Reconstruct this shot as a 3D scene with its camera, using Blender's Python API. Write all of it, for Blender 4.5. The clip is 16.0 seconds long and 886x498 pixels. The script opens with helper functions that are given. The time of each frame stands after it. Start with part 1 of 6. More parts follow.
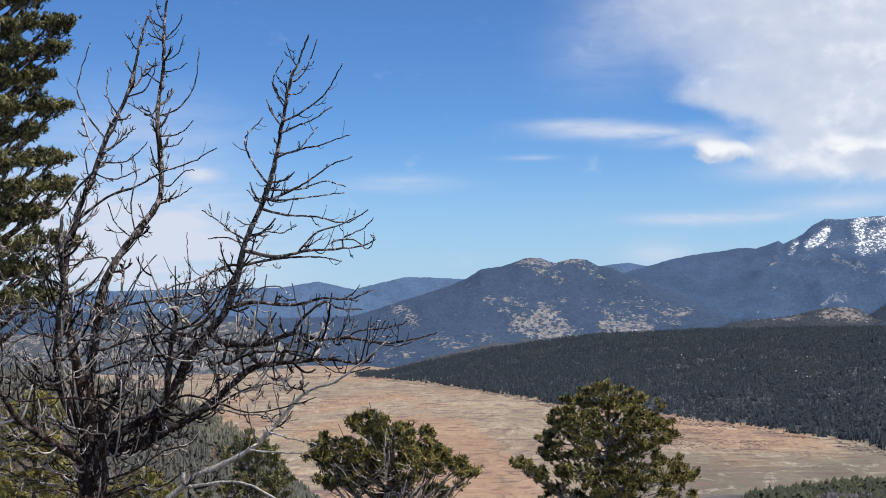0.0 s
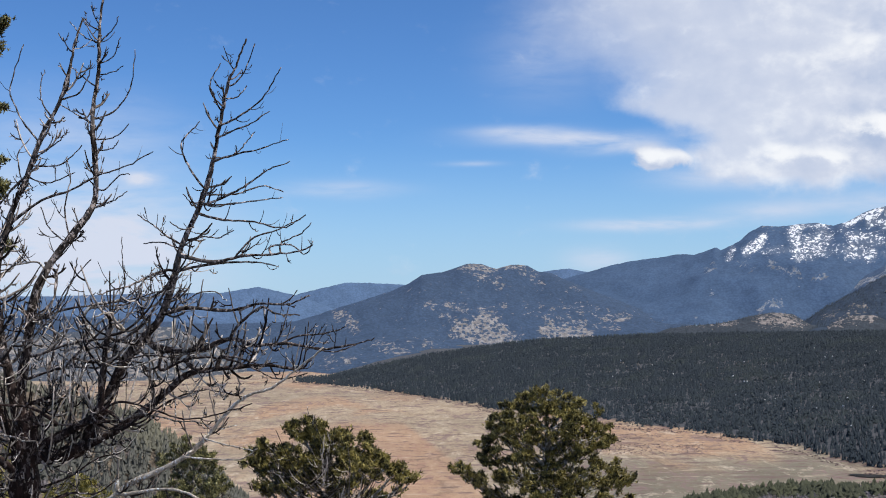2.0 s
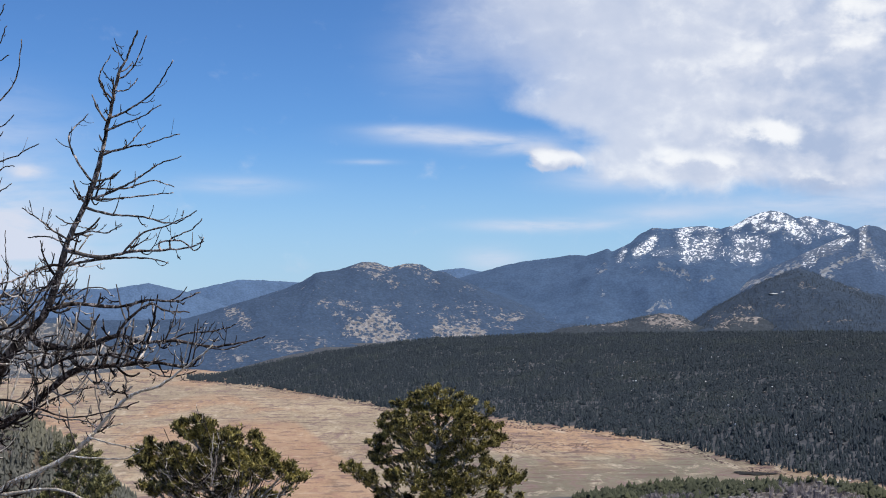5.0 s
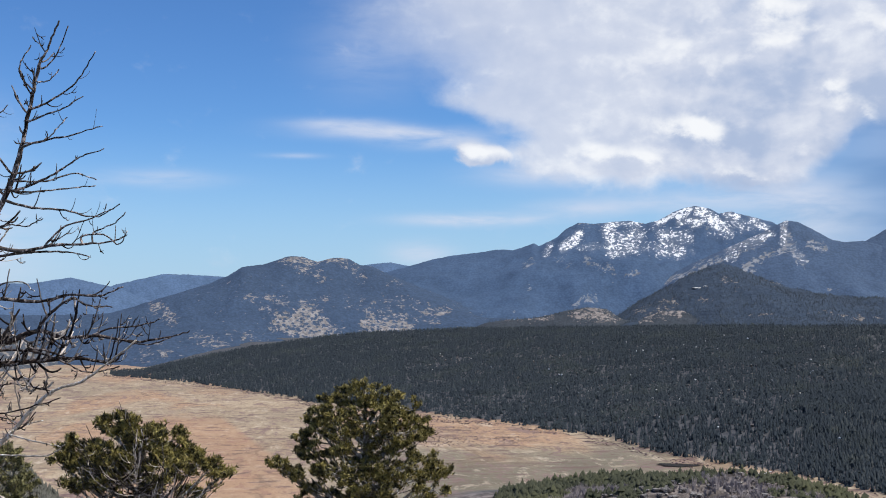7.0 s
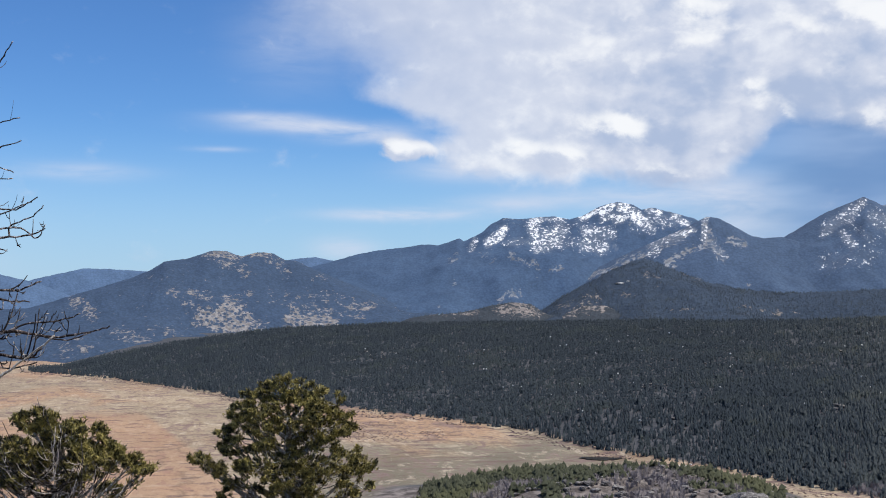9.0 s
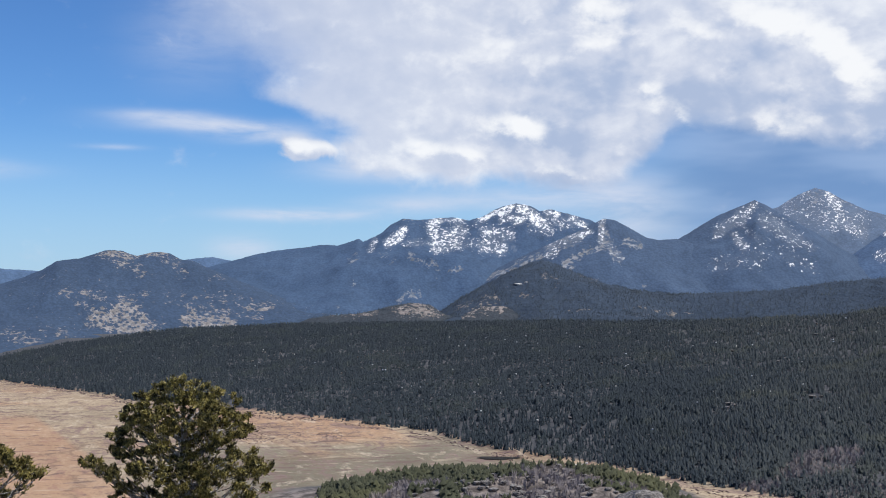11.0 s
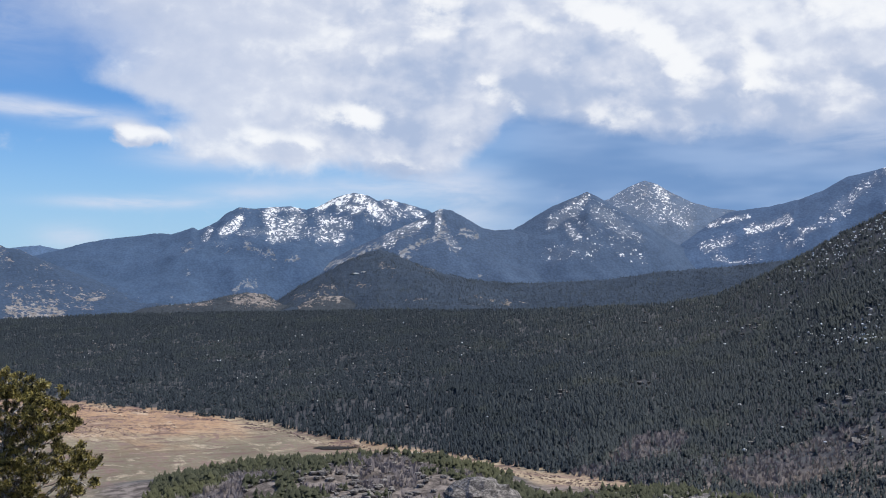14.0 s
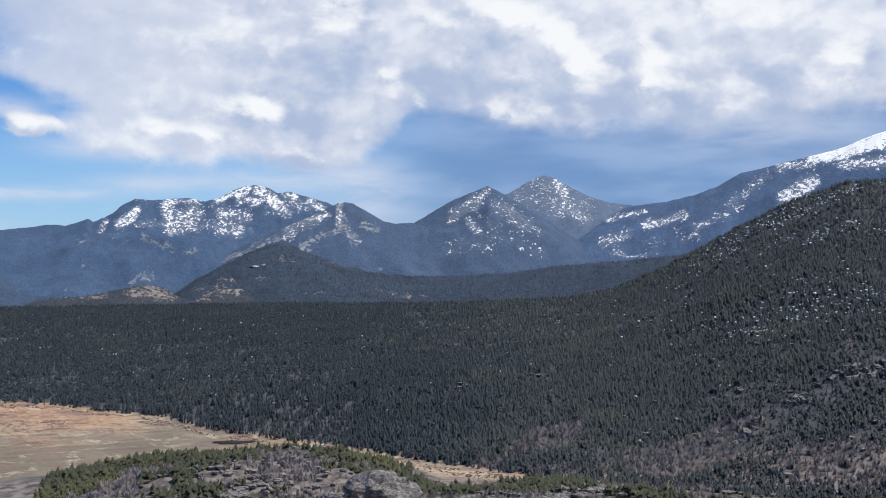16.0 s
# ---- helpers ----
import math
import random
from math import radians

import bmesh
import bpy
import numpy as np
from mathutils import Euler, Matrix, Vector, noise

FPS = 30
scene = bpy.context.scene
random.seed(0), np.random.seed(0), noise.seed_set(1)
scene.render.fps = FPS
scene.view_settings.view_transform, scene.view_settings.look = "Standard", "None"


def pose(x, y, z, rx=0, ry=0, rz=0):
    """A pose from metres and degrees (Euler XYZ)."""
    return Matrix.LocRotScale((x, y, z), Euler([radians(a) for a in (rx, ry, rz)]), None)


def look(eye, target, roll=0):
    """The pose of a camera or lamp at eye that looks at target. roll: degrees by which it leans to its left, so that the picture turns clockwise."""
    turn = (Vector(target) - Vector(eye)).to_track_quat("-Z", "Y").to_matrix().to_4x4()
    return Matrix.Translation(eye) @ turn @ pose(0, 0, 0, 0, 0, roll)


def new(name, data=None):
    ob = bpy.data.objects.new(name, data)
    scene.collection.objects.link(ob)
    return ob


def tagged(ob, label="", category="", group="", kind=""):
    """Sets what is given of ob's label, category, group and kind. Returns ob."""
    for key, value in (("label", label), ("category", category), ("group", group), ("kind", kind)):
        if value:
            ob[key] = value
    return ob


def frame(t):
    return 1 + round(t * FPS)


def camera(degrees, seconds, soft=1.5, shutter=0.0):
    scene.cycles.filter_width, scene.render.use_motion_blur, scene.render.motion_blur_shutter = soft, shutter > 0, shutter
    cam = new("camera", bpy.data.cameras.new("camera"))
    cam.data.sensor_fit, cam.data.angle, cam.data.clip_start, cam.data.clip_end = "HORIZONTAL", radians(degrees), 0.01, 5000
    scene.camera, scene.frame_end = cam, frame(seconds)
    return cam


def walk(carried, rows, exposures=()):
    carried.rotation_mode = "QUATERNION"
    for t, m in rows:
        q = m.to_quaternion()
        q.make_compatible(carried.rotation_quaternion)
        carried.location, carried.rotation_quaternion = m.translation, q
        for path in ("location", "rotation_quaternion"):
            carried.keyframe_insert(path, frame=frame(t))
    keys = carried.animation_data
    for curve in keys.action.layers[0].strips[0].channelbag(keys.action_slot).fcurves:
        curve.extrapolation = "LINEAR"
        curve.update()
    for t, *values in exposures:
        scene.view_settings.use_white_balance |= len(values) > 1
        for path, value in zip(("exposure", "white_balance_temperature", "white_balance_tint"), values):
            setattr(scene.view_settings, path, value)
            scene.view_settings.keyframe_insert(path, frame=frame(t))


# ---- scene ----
# ---------------------------------------------------------------- camera and walk
cam = camera(39.12, 16.0, soft=1.0)
EYE, TILT, LEAN = 150.0, 2.2, 0.5          # eye height over the meadow floor, first view's tilt and lean
# seconds, sideways sway in metres, yaw, pitch, roll from the first view
ROWS = [
    (0.0, 0.000, -0.00, 0.00, 0.00),
    (0.5, 0.007, -0.68, -0.02, 0.07),
    (1.0, 0.013, -1.35, 0.00, -0.04),
    (1.5, 0.020, -2.03, 0.12, -0.06),
    (2.0, 0.025, -2.70, 0.26, -0.15),
    (2.5, 0.029, -3.41, 0.35, -0.20),
    (3.0, 0.034, -4.19, 0.36, -0.27),
    (3.5, 0.035, -5.01, 0.33, -0.39),
    (4.0, 0.036, -5.83, 0.29, -0.57),
    (6.5, 0.041, -10.08, 0.11, -0.92),
    (7.0, 0.042, -10.87, 0.03, -0.91),
    (7.5, 0.043, -11.66, -0.04, -0.94),
    (8.0, 0.044, -12.50, -0.10, -0.95),
    (10.5, 0.062, -17.61, -0.06, -1.29),
    (11.0, 0.066, -18.92, -0.02, -1.32),
    (11.5, 0.070, -20.22, -0.00, -1.44),
    (12.0, 0.073, -21.52, -0.01, -1.52),
    (12.5, 0.077, -22.80, -0.06, -1.53),
    (13.0, 0.081, -24.04, -0.15, -1.53),
    (13.5, 0.084, -25.22, -0.24, -1.56),
    (14.0, 0.088, -26.38, -0.31, -1.58),
    (14.5, 0.090, -27.52, -0.37, -1.62),
    (15.0, 0.092, -28.63, -0.44, -1.73),
    (15.5, 0.095, -29.75, -0.46, -1.79),
    (16.0, 0.097, -30.94, -0.48, -1.87),
]
walk(cam, [(t, pose(0, 0, EYE, TILT, LEAN, 0) @ pose(x, 0, 0, 90 + pitch, roll, yaw)) for t, x, yaw, pitch, roll in ROWS])

# ---------------------------------------------------------------- world, sun, exposure
SUN_AZ, SUN_EL = 118.0, 57.0                # degrees to the right of the first view, and up


class Nodes:
    """Short hand for building node trees."""

    def __init__(self, tree):
        self.tree = tree

    def add(self, kind, **values):
        n = self.tree.nodes.new(kind)
        for key, value in values.items():
            setattr(n, key, value)
        return n

    def link(self, a, b):
        self.tree.links.new(a, b)

    def put(self, socket, value):
        if isinstance(value, bpy.types.NodeSocket):
            self.link(value, socket)
        else:
            socket.default_value = value

    def calc(self, op, a, b=0.0, c=0.0, clamp=False):
        n = self.add("ShaderNodeMath", operation=op, use_clamp=clamp)
        for s, v in zip(n.inputs, (a, b, c)):
            self.put(s, v)
        return n.outputs[0]

    def step(self, v, lo, hi, a=0.0, b=1.0):
        n = self.add("ShaderNodeMapRange", interpolation_type="SMOOTHSTEP")
        for s, x in zip((0, 1, 2, 3, 4), (v, lo, hi, a, b)):
            self.put(n.inputs[s], x)
        return n.outputs[0]

    def noise(self, vec, scale, detail=4.0, rough=0.55, warp=0.0):
        n = self.add("ShaderNodeTexNoise")
        self.put(n.inputs["Vector"], vec)
        for key, v in (("Scale", scale), ("Detail", detail), ("Roughness", rough), ("Distortion", warp)):
            self.put(n.inputs[key], v)
        return n.outputs["Fac"]

    def cells(self, vec, scale, feature="F1", rand=1.0):
        n = self.add("ShaderNodeTexVoronoi", feature=feature)
        self.put(n.inputs["Vector"], vec)
        self.put(n.inputs["Scale"], scale)
        self.put(n.inputs["Randomness"], rand)
        return n

    def mix(self, f, a, b, blend="MIX"):
        n = self.add("ShaderNodeMix", data_type="RGBA", blend_type=blend)
        self.put(n.inputs[0], f)
        for s, v in ((6, a), (7, b)):
            self.put(n.inputs[s], (*v, 1.0) if isinstance(v, tuple) and len(v) == 3 else v)
        return n.outputs[2]

    def mapped(self, vec, scale=(1, 1, 1), rot=(0, 0, 0), loc=(0, 0, 0)):
        n = self.add("ShaderNodeMapping")
        self.put(n.inputs[0], vec)
        n.inputs["Location"].default_value, n.inputs["Scale"].default_value = loc, scale
        n.inputs["Rotation"].default_value = [radians(a) for a in rot]
        return n.outputs[0]

    def xyz(self, vec):
        n = self.add("ShaderNodeSeparateXYZ")
        self.link(vec, n.inputs[0])
        return n.outputs

    def join(self, x, y, z):
        n = self.add("ShaderNodeCombineXYZ")
        for s, v in zip(n.inputs, (x, y, z)):
            self.put(s, v)
        return n.outputs[0]


def sky_world():
    world = bpy.data.worlds.new("sky")
    scene.world = world
    world.use_nodes = True
    world.node_tree.nodes.clear()
    g = Nodes(world.node_tree)
    out = g.add("ShaderNodeOutputWorld")
    sky = g.add("ShaderNodeTexSky", sky_type="NISHITA", sun_disc=False)
    sky.sun_elevation, sky.sun_rotation = radians(SUN_EL), radians(SUN_AZ)
    sky.altitude, sky.air_density, sky.dust_density, sky.ozone_density = 2500, 1.0, 0.3, 2.0
    way = g.add("ShaderNodeTexCoord").outputs["Generated"]
    x, y, z = g.xyz(way)
    az = g.calc("MULTIPLY", g.calc("ARCTAN2", x, y), 57.29578)
    el = g.calc("MULTIPLY", g.calc("ARCSINE", z), 57.29578)
    flat = g.join(az, el, 0.0)

    def puff(a, e, wa, we, power=1.0, at=None):
        """A soft ellipse in the sky, 1 in its middle."""
        u, v = at or (az, el)
        da = g.calc("DIVIDE", g.calc("SUBTRACT", u, a), wa)
        de = g.calc("DIVIDE", g.calc("SUBTRACT", v, e), we)
        d = g.calc("ADD", g.calc("MULTIPLY", da, da), g.calc("MULTIPLY", de, de))
        return g.calc("MULTIPLY", g.calc("POWER", 2.718, g.calc("MULTIPLY", d, -1.0)), power)

    def total(*parts):
        s = parts[0]
        for p in parts[1:]:
            s = g.calc("ADD", s, p)
        return s

    def shifted(v, n, k):
        return g.calc("ADD", v, g.calc("MULTIPLY", g.calc("SUBTRACT", n, 0.5), k))

    big = g.noise(g.mapped(flat, (0.10, 0.15, 1), (0, 0, 10), loc=(3.1, 1.7, 0)), 1.0, 6.0, 0.52, 0.2)
    fine = g.noise(g.mapped(flat, (0.26, 0.36, 1), (0, 0, -6), loc=(0.4, 5.2, 0)), 1.0, 7.0, 0.55, 0.15)
    lit = g.noise(g.mapped(flat, (0.26, 0.36, 1), (0, 0, -6), loc=(0.27, 5.05, 0)), 1.0, 7.0, 0.55, 0.15)
    curl = g.noise(g.mapped(flat, (0.55, 0.75, 1), loc=(8.0, 2.0, 0)), 1.0, 6.0, 0.6, 0.2)
    billow = (shifted(shifted(az, fine, 3.0), curl, 1.6), shifted(shifted(el, big, 2.2), curl, 1.1))
    lumps = g.cells(g.mapped(g.join(billow[0], billow[1], 0.0), (0.62, 0.95, 1)), 1.0, "SMOOTH_F1").outputs["Distance"]
    small = g.cells(g.mapped(g.join(billow[0], billow[1], 0.0), (1.5, 2.2, 1), loc=(3.3, 0.7, 0)), 1.0, "SMOOTH_F1").outputs["Distance"]
    heads = g.calc("SUBTRACT", 0.85, g.calc("ADD", g.calc("MULTIPLY", lumps, 0.75), g.calc("MULTIPLY", small, 0.35)))
    def over(*rows, at=None):
        """Soft ellipses with long axes turned by degrees: (bearing, rise, half length, half height, power, turn)."""
        u, v = at or billow
        all_of = None
        for a, e, wa, we, power, turn in rows:
            c, s = math.cos(radians(turn)), math.sin(radians(turn))
            da, de = g.calc("SUBTRACT", u, a), g.calc("SUBTRACT", v, e)
            p = g.calc("ADD", g.calc("MULTIPLY", da, c / wa), g.calc("MULTIPLY", de, s / wa))
            q = g.calc("ADD", g.calc("MULTIPLY", da, -s / (1.35 * we)), g.calc("MULTIPLY", de, c / (1.35 * we)))
            d = g.calc("ADD", g.calc("MULTIPLY", p, p), g.calc("MULTIPLY", q, q))
            one = g.calc("MULTIPLY", g.calc("POWER", 2.718, g.calc("MULTIPLY", d, -1.0)), power)
            all_of = one if all_of is None else g.calc("ADD", all_of, one)
        return all_of

    # the cloud bank: a smooth sheet at its near end, heaped heads over the far valley, a ragged underside
    ragged = g.calc("ADD", g.calc("MULTIPLY", g.calc("SUBTRACT", fine, 0.5), 2.2), g.calc("MULTIPLY", g.calc("SUBTRACT", curl, 0.5), 1.3))
    under = total(g.step(az, 13.0, 17.5, 5.75, 4.9), g.step(az, 26.3, 30.3, 0.0, 2.55), g.step(az, 30.0, 36.0, 0.0, -0.85), g.step(az, 41.0, 46.0, 0.0, 0.5))
    near_end = total(g.step(el, 8.9, 7.5, 11.2, 14.2), g.step(el, 7.2, 6.3, 0.0, -1.2), g.step(el, 9.6, 13.5, 0.0, -3.0))
    soft_end = g.step(el, 8.5, 12.0, 1.2, 4.0)
    from_end = g.calc("ADD", g.calc("SUBTRACT", az, near_end), g.calc("MULTIPLY", ragged, 1.5))
    bank = g.calc("MULTIPLY", g.step(g.calc("ADD", g.calc("SUBTRACT", el, under), ragged), -0.45, 0.75),
                  g.step(g.calc("DIVIDE", from_end, soft_end), -0.9, 1.0))
    calm = (shifted(az, curl, 1.5), shifted(el, curl, 0.8))
    heap = over((12.3, 6.48, 0.80, 0.44, 1.15, 0), (13.3, 6.33, 1.2, 0.32, 1.1, 0), (18.1, 6.50, 1.0, 0.36, 1.1, 0), (19.7, 6.15, 1.6, 0.30, 0.9, -8), (24.9, 5.15, 1.6, 0.30, 0.7, -8), at=calm)
    heap_edge = g.step(g.calc("ADD", heap, g.calc("ADD", g.calc("MULTIPLY", g.calc("SUBTRACT", curl, 0.5), 1.1), g.calc("MULTIPLY", g.calc("SUBTRACT", fine, 0.5), 0.5))), 0.10, 0.85)
    dens = g.calc("MAXIMUM", g.calc("MULTIPLY", bank, g.step(az, 9.0, 22.0, 0.80, 0.97)), g.calc("MULTIPLY", heap_edge, 0.95))
    wisps = total(puff(8.6, 7.42, 3.4, 0.30, 1.0), puff(6.2, 7.80, 2.2, 0.24, 0.75), puff(12.4, 3.45, 2.8, 0.26, 1.4), puff(-2.0, 5.2, 2.4, 0.36, 0.6), puff(3.9, 6.33, 1.2, 0.12, 0.5),
                  puff(10.8, 6.95, 2.2, 0.3, 0.8), puff(17.0, 3.9, 2.4, 0.35, 0.55), puff(9.8, 1.9, 1.4, 0.5, 0.7), puff(-13.5, 2.4, 5.2, 2.5, 1.6), puff(21.5, 4.2, 4.0, 0.6, 0.6), puff(-13.0, 7.4, 3.5, 1.6, 0.4),
                  puff(-10.9, 5.6, 0.7, 0.3, 1.0), puff(-24.0, 4.0, 9.0, 4.0, 0.7), puff(15.5, 5.5, 2.6, 0.5, 0.8), puff(25.5, 4.6, 2.6, 0.7, 0.6), puff(7.6, 11.2, 2.4, 1.8, 0.35), puff(27.5, 3.4, 2.0, 1.4, 0.7), puff(45.5, 6.6, 5.0, 1.1, 0.65))
    wisp = g.calc("MULTIPLY", wisps, g.step(g.noise(g.mapped(flat, (0.22, 0.9, 1), (0, 0, 6)), 1.0, 5.0, 0.6, 0.3), 0.10, 0.68), clamp=True)
    # sunlit heads and blue-grey hollows
    domes = over((12.2, 6.60, 0.75, 0.34, 1.1, 0), (13.3, 6.42, 1.0, 0.24, 0.9, 0), (18.0, 6.60, 1.1, 0.30, 1.1, 0), (19.8, 6.25, 1.3, 0.22, 0.9, -8), (28.8, 9.1, 0.85, 0.36, 0.8, -52), (22.4, 7.45, 1.4, 0.42, 0.6, -8), at=calm)
    domes = g.calc("ADD", domes, over((22.3, 7.45, 1.5, 0.45, 0.9, -10),
                 (24.7, 5.22, 1.4, 0.22, 0.6, -8), (26.1, 12.5, 1.7, 0.8, 1.0, 0), (25.9, 11.0, 1.0, 0.5, 0.6, 0), (30.4, 11.6, 1.3, 0.6, 0.6, -10)))
    domes = g.calc("ADD", domes, over((33.8, 11.9, 2.4, 0.6, 1.1, -18), (37.0, 9.95, 2.4, 0.6, 1.1, -42), (40.3, 9.7, 2.0, 0.55, 1.0, -60), (49.2, 9.6, 1.3, 0.65, 1.0, 0), (43.2, 12.3, 1.8, 0.6, 0.8, 0),
                 (45.8, 11.6, 1.6, 0.5, 0.7, 0), (34.6, 7.4, 1.6, 0.3, 0.6, -8), (29.8, 8.0, 0.8, 0.25, 0.7, -30), (21.0, 10.8, 2.0, 0.7, 0.25, 0)))
    hollow = over((13.3, 5.72, 1.3, 0.18, 0.5, -12), (19.3, 5.72, 1.9, 0.2, 0.2, -10), (22.6, 6.75, 2.0, 0.28, 0.5, 0), (25.2, 6.3, 1.8, 0.4, 0.5, 0), (32.3, 10.2, 1.8, 0.8, 0.6, -20), (31.0, 8.3, 2.6, 0.7, 0.55, 0),
                  (35.0, 9.0, 1.5, 0.9, 0.5, -40), (39.2, 8.9, 1.0, 0.4, 0.5, -60), (43.2, 9.0, 1.3, 1.2, 0.5, 0), (46.2, 8.9, 1.4, 1.3, 0.55, 0), (27.1, 9.5, 0.7, 1.0, 0.4, 0), (24.0, 9.5, 2.2, 0.4, 0.3, 0), (27.2, 11.4, 0.8, 0.8, 0.4, 0), (37.6, 7.3, 2.4, 0.5, 0.4, 0))
    depth = g.step(az, 15.0, 26.0, 0.35, 1.0)
    relief = g.calc("ADD", g.calc("MULTIPLY", g.calc("SUBTRACT", lit, fine), 1.5), g.calc("ADD", g.calc("MULTIPLY", g.calc("SUBTRACT", big, 0.5), 0.9), g.calc("MULTIPLY", g.calc("SUBTRACT", heads, 0.40), 0.62)))
    shade = g.calc("SUBTRACT", g.calc("MULTIPLY", relief, depth), g.calc("MULTIPLY", hollow, 0.42))
    shade = g.calc("ADD", shade, g.calc("MULTIPLY", g.step(az, 23.0, 30.0), g.step(g.calc("SUBTRACT", el, under), 0.5, 3.5, -0.04, 0.20)))
    shade = g.calc("ADD", shade, g.step(az, 27.0, 17.0, 0.0, 0.04))
    cloud = g.mix(g.step(shade, -0.42, 0.10), (0.43, 0.52, 0.71), (0.65, 0.70, 0.825))
    cloud = g.mix(g.step(g.calc("ADD", shade, g.calc("MULTIPLY", g.calc("SUBTRACT", curl, 0.5), 0.4)), -0.06, 0.40, 0.0, 0.85), cloud, (0.84, 0.875, 0.945))
    glare = g.calc("ADD", domes, g.calc("ADD", g.calc("MULTIPLY", g.calc("SUBTRACT", curl, 0.5), 1.5), g.calc("MULTIPLY", relief, 1.3)))
    cloud = g.mix(g.step(glare, 0.0, 1.1), cloud, (0.945, 0.96, 0.985))
    storm = g.calc("MULTIPLY", g.step(az, 22.0, 33.0), g.step(el, 16.0, 7.0))
    blue = g.mix(1.0, sky.outputs[0], g.mix(g.step(el, 2.0, 13.0), (0.68, 1.02, 1.34), (0.62, 0.99, 1.41)), "MULTIPLY")
    blue = g.mix(g.step(el, 8.0, -1.0, 0.0, 0.75), blue, (4.4, 6.2, 8.5))
    far = g.add("ShaderNodeBackground")
    g.put(far.inputs[0], blue)
    far.inputs[1].default_value = 0.093
    veil = g.add("ShaderNodeBackground")
    g.put(veil.inputs[0], g.mix(g.step(g.noise(g.mapped(flat, (0.12, 0.5, 1)), 1.0, 3.0), 0.35, 0.7), (0.17, 0.30, 0.56, 1), (0.30, 0.43, 0.68, 1)))
    veil.inputs[1].default_value = 1.0
    thin = g.add("ShaderNodeBackground")
    g.put(thin.inputs[0], (0.66, 0.72, 0.86, 1))
    white = g.add("ShaderNodeBackground")
    g.put(white.inputs[0], cloud)
    last = far.outputs[0]
    for amount, shader in ((g.calc("MULTIPLY", storm, 0.92), veil), (wisp, thin), (dens, white)):
        m = g.add("ShaderNodeMixShader")
        g.put(m.inputs[0], amount)
        g.link(last, m.inputs[1])
        g.link(shader.outputs[0], m.inputs[2])
        last = m.outputs[0]
    g.link(last, out.inputs[0])


sky_world()
sun_data = bpy.data.lights.new("sun", "SUN")
sun_data.energy, sun_data.angle, sun_data.color = 3.45, radians(0.53), (1.0, 0.95, 0.87)
sun = new("sun", sun_data)
a, e = radians(SUN_AZ), radians(SUN_EL)
sun.matrix_world = look((0, 0, 400), (-math.sin(a) * math.cos(e), -math.cos(a) * math.cos(e), 400 - math.sin(e)))

# ---------------------------------------------------------------- materials


def material(name, rough=0.9, spec=0.2):
    m = bpy.data.materials.new(name)
    m.use_nodes = True
    g = Nodes(m.node_tree)
    skin = m.node_tree.nodes["Principled BSDF"]
    skin.inputs["Roughness"].default_value = rough
    skin.inputs["Specular IOR Level"].default_value = spec
    return m, g, skin


def bump(g, skin, height, strength=0.5, distance=0.1):
    b = g.add("ShaderNodeBump")
    b.inputs["Strength"].default_value, b.inputs["Distance"].default_value = strength, distance
    g.put(b.inputs["Height"], height)
    g.link(b.outputs[0], skin.inputs["Normal"])


def place_of(g):
    return g.add("ShaderNodeNewGeometry").outputs["Position"]


